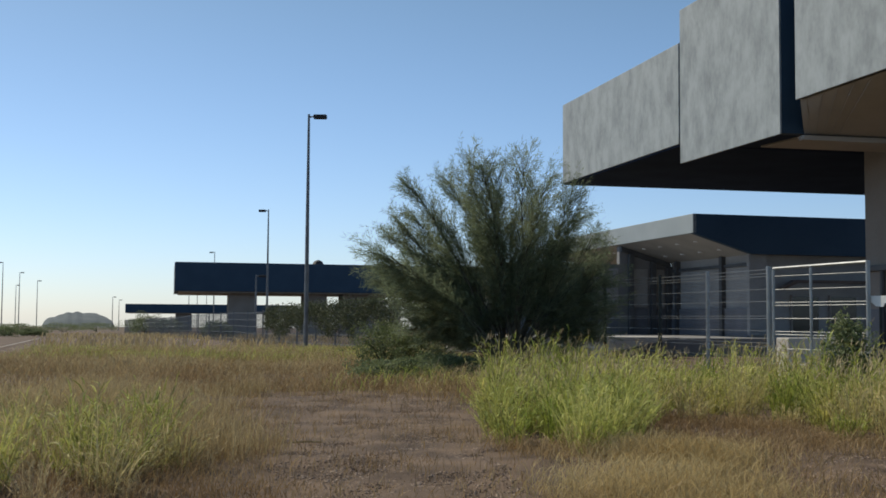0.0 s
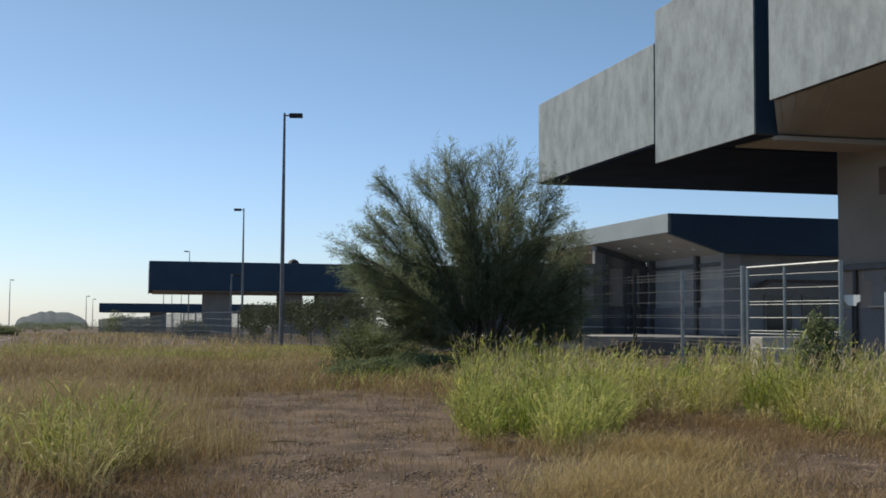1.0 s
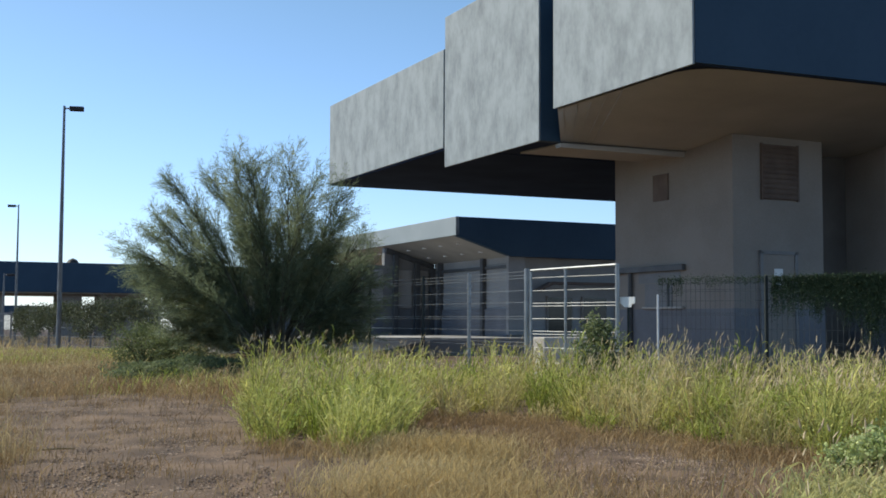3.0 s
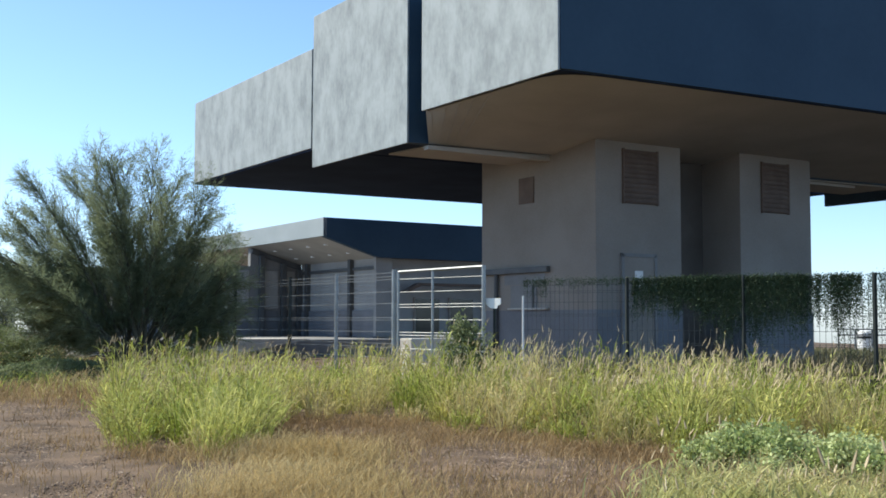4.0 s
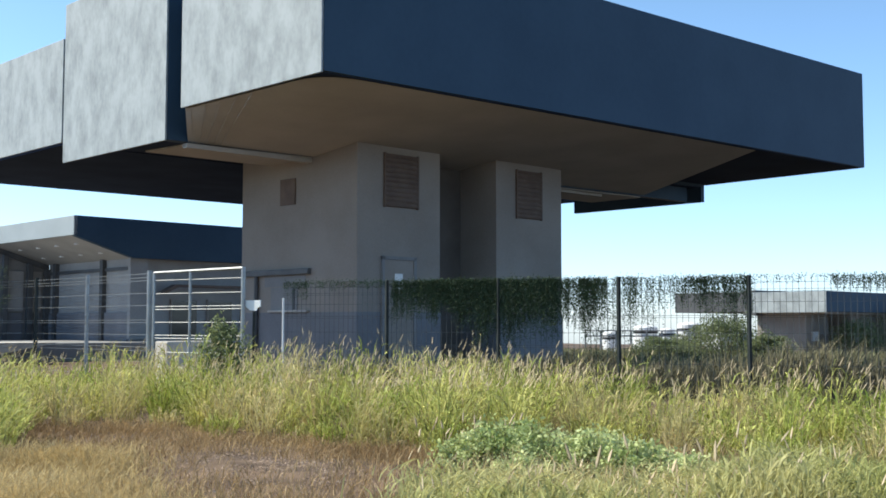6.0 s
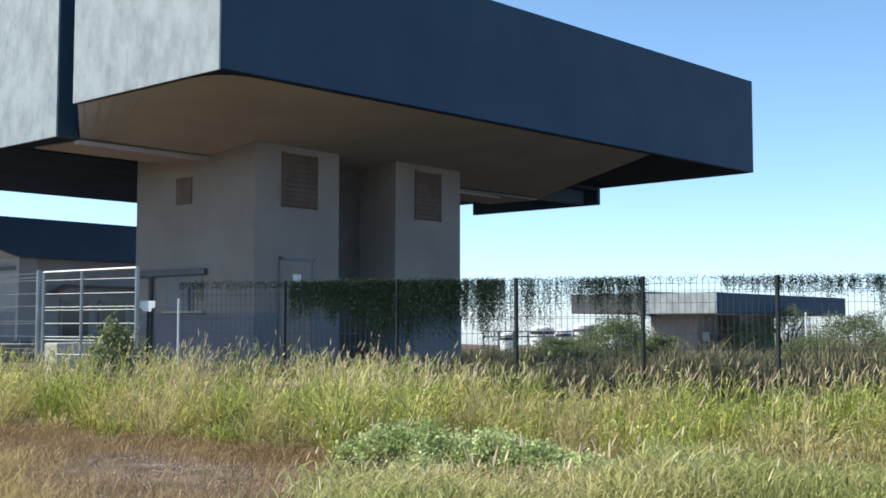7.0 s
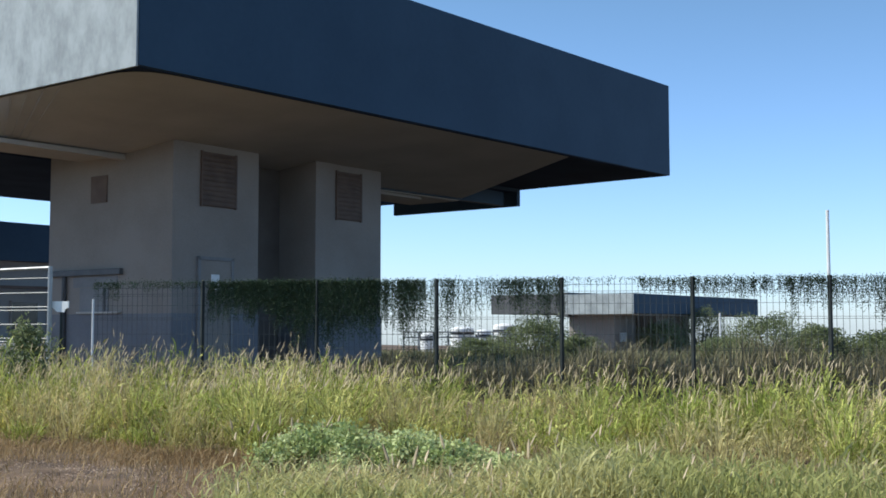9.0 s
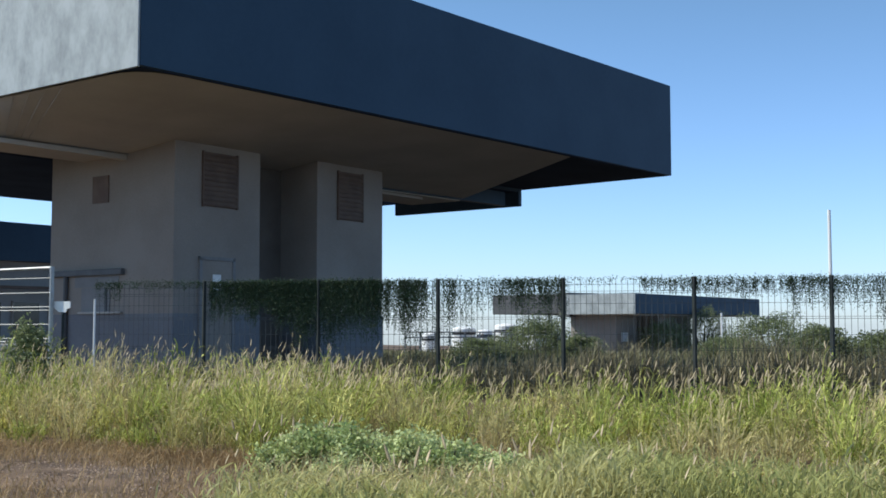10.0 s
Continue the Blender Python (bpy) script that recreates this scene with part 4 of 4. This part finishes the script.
# brush along the foot of the fence, its shade put into the dark colour
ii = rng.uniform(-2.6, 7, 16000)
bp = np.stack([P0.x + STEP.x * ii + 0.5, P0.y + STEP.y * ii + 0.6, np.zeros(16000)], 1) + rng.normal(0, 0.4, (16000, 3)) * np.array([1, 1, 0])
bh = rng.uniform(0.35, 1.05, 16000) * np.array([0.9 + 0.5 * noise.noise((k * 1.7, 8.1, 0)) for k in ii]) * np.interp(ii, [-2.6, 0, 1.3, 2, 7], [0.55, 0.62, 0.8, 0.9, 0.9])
blades("fence_brush", bp[:, :2], bh * 1.5, 0.017, 0.7, mat("shaded_dry_brush", (0.13, 0.118, 0.072), (0.23, 0.205, 0.12), 1.0, 0.9, island=0.3), "dry brush along the fence foot, darkened for shade", category="brush")


# mesh fence of the far lanes
far_fence = thing("mesh_fence", "long grey wire mesh fence before the far canopy", "fence")
FA, FB = at(-2.2, 50), at(-15.6, 215)
for k in range(25):
    f = (k / 24) ** 1.5
    p = FA.lerp(FB, f)
    g = height(p.x, p.y)
    part("post", box(p.x - 0.05, p.x + 0.05, p.y - 0.05, p.y + 0.05, g - 0.2, g + 2.45, 0.01), M_pole, far_fence)
    if k < 24:
        q = FA.lerp(FB, ((k + 1) / 24) ** 1.5)
        gq = height(q.x, q.y)
        segs = [((p.lerp(q, m / 20).x, p.lerp(q, m / 20).y, g), (p.lerp(q, m / 20).x, p.lerp(q, m / 20).y, g + (gq - g) * m / 20 + 2.4)) for m in range(1, 20)]
        segs += [((p.x, p.y, g + z), (q.x, q.y, gq + z)) for z in (0.3, 0.8, 1.3, 1.8, 2.3)]
        rods("mesh_panel", segs, 0.018, M_pole, far_fence)


def far_creeper():
    n = 30000
    f = rng.uniform(0.0, 0.185, n)
    k = np.array([0.75 + 0.8 * noise.noise((q * 55, 1.3, 0)) + 0.4 * noise.noise((q * 210, 5.3, 0)) for q in f]).clip(0.06, 1)
    x, y = FA.x + (FB.x - FA.x) * f, FA.y + (FB.y - FA.y) * f
    g = np.array([height(a, b) for a, b in zip(x, y)])
    z = g + 2.5 + 0.08 * rng.normal(0, 1, n) - 1.9 * k * rng.random(n)
    v, fc = leaf_cloud(np.stack([x, y, z], 1) + rng.normal(0, 0.12, (n, 3)), 0.05, 0.6)
    mesh_from("climbing_vine", v, fc, mat("dull_creeper", (0.075, 0.09, 0.05), (0.12, 0.135, 0.075), 1.0, 0.8, fine=6, island=0.35, translucent=0.2), "grey-green creeper covering the far fence", "vine")


far_creeper()


# ---- gate and wire fence ----
def gate():
    a, b = at(16.0, 24.0), at(20.5, 22.0)
    g = thing("steel_gate", "galvanised tube gate with horizontal wires between white posts", "gate")
    H = 2.56
    for p, r in ((a, 0.055), (b, 0.04)):
        part("gate_post", tube([(p.x, p.y, -0.2), (p.x, p.y, H)], [r, r], 10), M_steel, g)
    m = a.lerp(b, 0.45)
    a2 = a.lerp(b, 0.05)
    fr = part("gate_frame", tube([(a2.x, a2.y, H - 0.05), (b.x, b.y, H - 0.02)], [0.028, 0.028], 8), M_steel, g)
    for p in (a2, m):
        part("upright", tube([(p.x, p.y, 0.3), (p.x, p.y, H - 0.05)], [0.028, 0.028], 8), M_steel, fr)
    for z in (2.35, 2.08, 1.82, 1.76, 1.5, 1.24, 1.18, 0.9, 0.6, 0.35):
        part("rail", tube([(a2.x, a2.y, z), (b.x, b.y, z)], [0.009, 0.009], 6), M_steel, g)
    w = thing("wire_fence", "post and wire fence beside the gate", "fence")
    posts = [a, at(13.1, 26.4), at(10.8, 28.6), at(8.1, 31.0), at(5.5, 34)]
    for p in posts[1:]:
        part("post", tube([(p.x, p.y, -0.2), (p.x, p.y, H)], [0.045, 0.045], 8), M_steel if p is posts[1] else M_post, w)
    for p, q in zip(posts, posts[1:]):
        for z in (2.5, 2.42, 2.36, 2.1, 1.85, 1.55, 1.5, 1.25, 1.0, 0.92, 0.7, 0.4):
            rods("wire", [((p.x, p.y, z), (q.x, q.y, z))], 0.007, M_steel, w)
    p = at(20.95, 21.9)
    s = thing("notice_board", "small white notice board on a post", "sign", pose(p.x, p.y, 0, 0, 0, -62))
    part("board", prism([(-0.19, 0, 1.92), (0.20, 0, 1.92), (0.20, 0, 1.8), (0.13, 0, 1.78), (0.10, 0, 1.72), (-0.06, 0, 1.73), (-0.19, 0, 1.82)], (0, 0.02, 0)), M_white, s)
    part("post", tube([(0, 0.05, -0.2), (0, 0.05, 1.9)], [0.025, 0.025], 8), M_post, s)
    c = thing("concrete_block", "pale concrete block behind the gate", "block", pose(*polar(18.0, 27), 0, 0, 0, 10))
    part("block", box(-0.75, 0.75, -0.3, 0.3, -0.2, 1.08, 0.03), M_concrete, c)


gate()

# white mast behind the fence
_x, _y = polar(58.35, 37)
_m = thing("white_mast", "slender white flagpole behind the fence", "pole", pose(_x, _y, 0))
part("mast", tube([(0, 0, -1.4), (0, 0, 5.05)], [0.065, 0.05], 8), M_white, _m)


def van(az, d, turn, length):
    x, y = polar(az, d)
    v = thing("parked_van", "white van parked in the far yard", "van", pose(x, y, height(x, y), 0, 0, turn))
    L = length / 2
    part("body", prism([(-L, -0.9, 0.35), (L, -0.9, 0.35), (L, -0.9, 1.1), (L - 0.8, -0.9, 1.25), (L - 1.5, -0.9, 2.1), (-L, -0.9, 2.15)], (0, 1.8, 0)), M_white, v)
    part("windscreen", prism([(L - 0.85, -0.75, 1.32), (L - 0.85, 0.75, 1.32), (L - 1.42, 0.75, 2.02), (L - 1.42, -0.75, 2.02)], (0.06, 0, 0.03)), M_glass, v)
    for sx in (-L + 0.8, L - 0.8):
        for sy in (-0.92, 0.72):
            part("wheel", tube([(sx, sy, 0.35), (sx, sy + 0.2, 0.35)], [0.35, 0.35], 14), M_dark, v)


van(44.6, 112, 10, 5.4)


def storage_tank(az, d, r, top):
    p = at(az, d)
    g = height(p.x, p.y)
    t = thing("storage_tank", "white upright storage tank with a dark top ring", "tank", pose(p.x, p.y, 0), "tanks in the far yard")
    part("shell", tube([(0, 0, g - 0.1), (0, 0, top - 0.25), (0, 0, top - 0.12), (0, 0, top)], [r, r, 0.82 * r, 0.2 * r], 20), M_white, t)
    part("ring", tube([(0, 0, top - 0.75), (0, 0, top - 0.55)], [1.03 * r, 1.03 * r], 20), M_dark, t, "dark band round the tank")
    part("base", tube([(0, 0, g - 0.15), (0, 0, g + 0.25)], [1.15 * r, 1.15 * r], 20), M_concrete, t)


for az, d, r, top in ((38.85, 104, 0.75, 0.95), (40.55, 102, 1.05, 1.5), (42.65, 100, 0.98, 1.75), (41.6, 116, 0.8, 1.2)):
    storage_tank(az, d, r, top)
rail = thing("guard_rail", "low pale guard rail across the far yard", "guard rail")
for k in range(11):
    p, q = at(37.6 + 0.75 * k, 98), at(38.35 + 0.75 * k, 98)
    g = height(p.x, p.y)
    part("post", box(p.x - 0.05, p.x + 0.05, p.y - 0.05, p.y + 0.05, g - 0.1, 1.05), M_steel, rail)
    if k < 10:
        for z in (0.55, 1.0):
            part("rail", tube([(p.x, p.y, z), (q.x, q.y, z)], [0.06, 0.06], 6), M_steel, rail)
for az in (55.45, 55.85):
    p = at(az, 210)
    pole = thing("utility_pole", "distant grey utility pole with a crossarm", "pole", pose(p.x, p.y, height(p.x, p.y)), "distant utility poles")
    part("pole", tube([(0, 0, -0.3), (0, 0, 6.4)], [0.16, 0.12], 8), M_pole, pole)
    part("crossarm", box(-0.7, 0.7, -0.06, 0.06, 5.9, 6.05), M_pole, pole)


# ---- gravel on the bare patch ----
def gravel():
    verts, faces = [], []
    base = [(1, 0, 0), (-1, 0, 0), (0, 1, 0), (0, -1, 0), (0, 0, 1), (0, 0, -1)]
    tri = [(0, 2, 4), (2, 1, 4), (1, 3, 4), (3, 0, 4), (2, 0, 5), (1, 2, 5), (3, 1, 5), (0, 3, 5)]
    n = 0
    while n < 60000:
        a, d = rng.uniform(-12, 27), rng.uniform(7.5, 22)
        if not (bare(a, d) or (8 < a < 27 and d < front(a) and rng.random() < 0.7)):
            continue
        x, y = polar(a, d)
        s = 0.004 + 0.017 * rng.random() ** 4
        z = height(x, y)
        k = len(verts)
        for bx, by, bz in base:
            verts.append((x + bx * s * rng.uniform(0.7, 1.3), y + by * s * rng.uniform(0.7, 1.3), z + bz * s * rng.uniform(0.4, 0.8)))
        faces += [tuple(k + q for q in t) for t in tri]
        n += 1
    mesh_from("gravel", verts, faces, mat("gravel_stones", (0.17, 0.115, 0.082), (0.40, 0.30, 0.225), 3, 0.95, island=0.5), "loose brown gravel on bare soil", "gravel")


gravel()

_x, _y = polar(-6.7, 13.0)
_s = thing("stick", "short pale dry stick lying on the gravel", "stick", pose(_x, _y, height(_x, _y) + 0.02, 0, 0, 8))
part("stick", tube([(-0.17, 0, 0), (0.0, 0.012, 0.006), (0.17, 0, 0.0)], [0.012, 0.011, 0.008], 6), M_straw, _s)

# single tan spikes at the edge of the weeds
_p = np.array([polar(rng.uniform(28.8, 34.5), rng.uniform(11.2, 12.4)) for _ in range(26)] + [polar(rng.uniform(36, 50), rng.uniform(8.6, 11.0)) for _ in range(26)])
seed_heads("seed_spike", blades("spike_stalk", _p, rng.uniform(0.18, 0.46, len(_p)), 0.008, 0.25, M_straw, "single dry stalks beside the weeds"), 0.15, "thick tan seed spikes", 0.013)
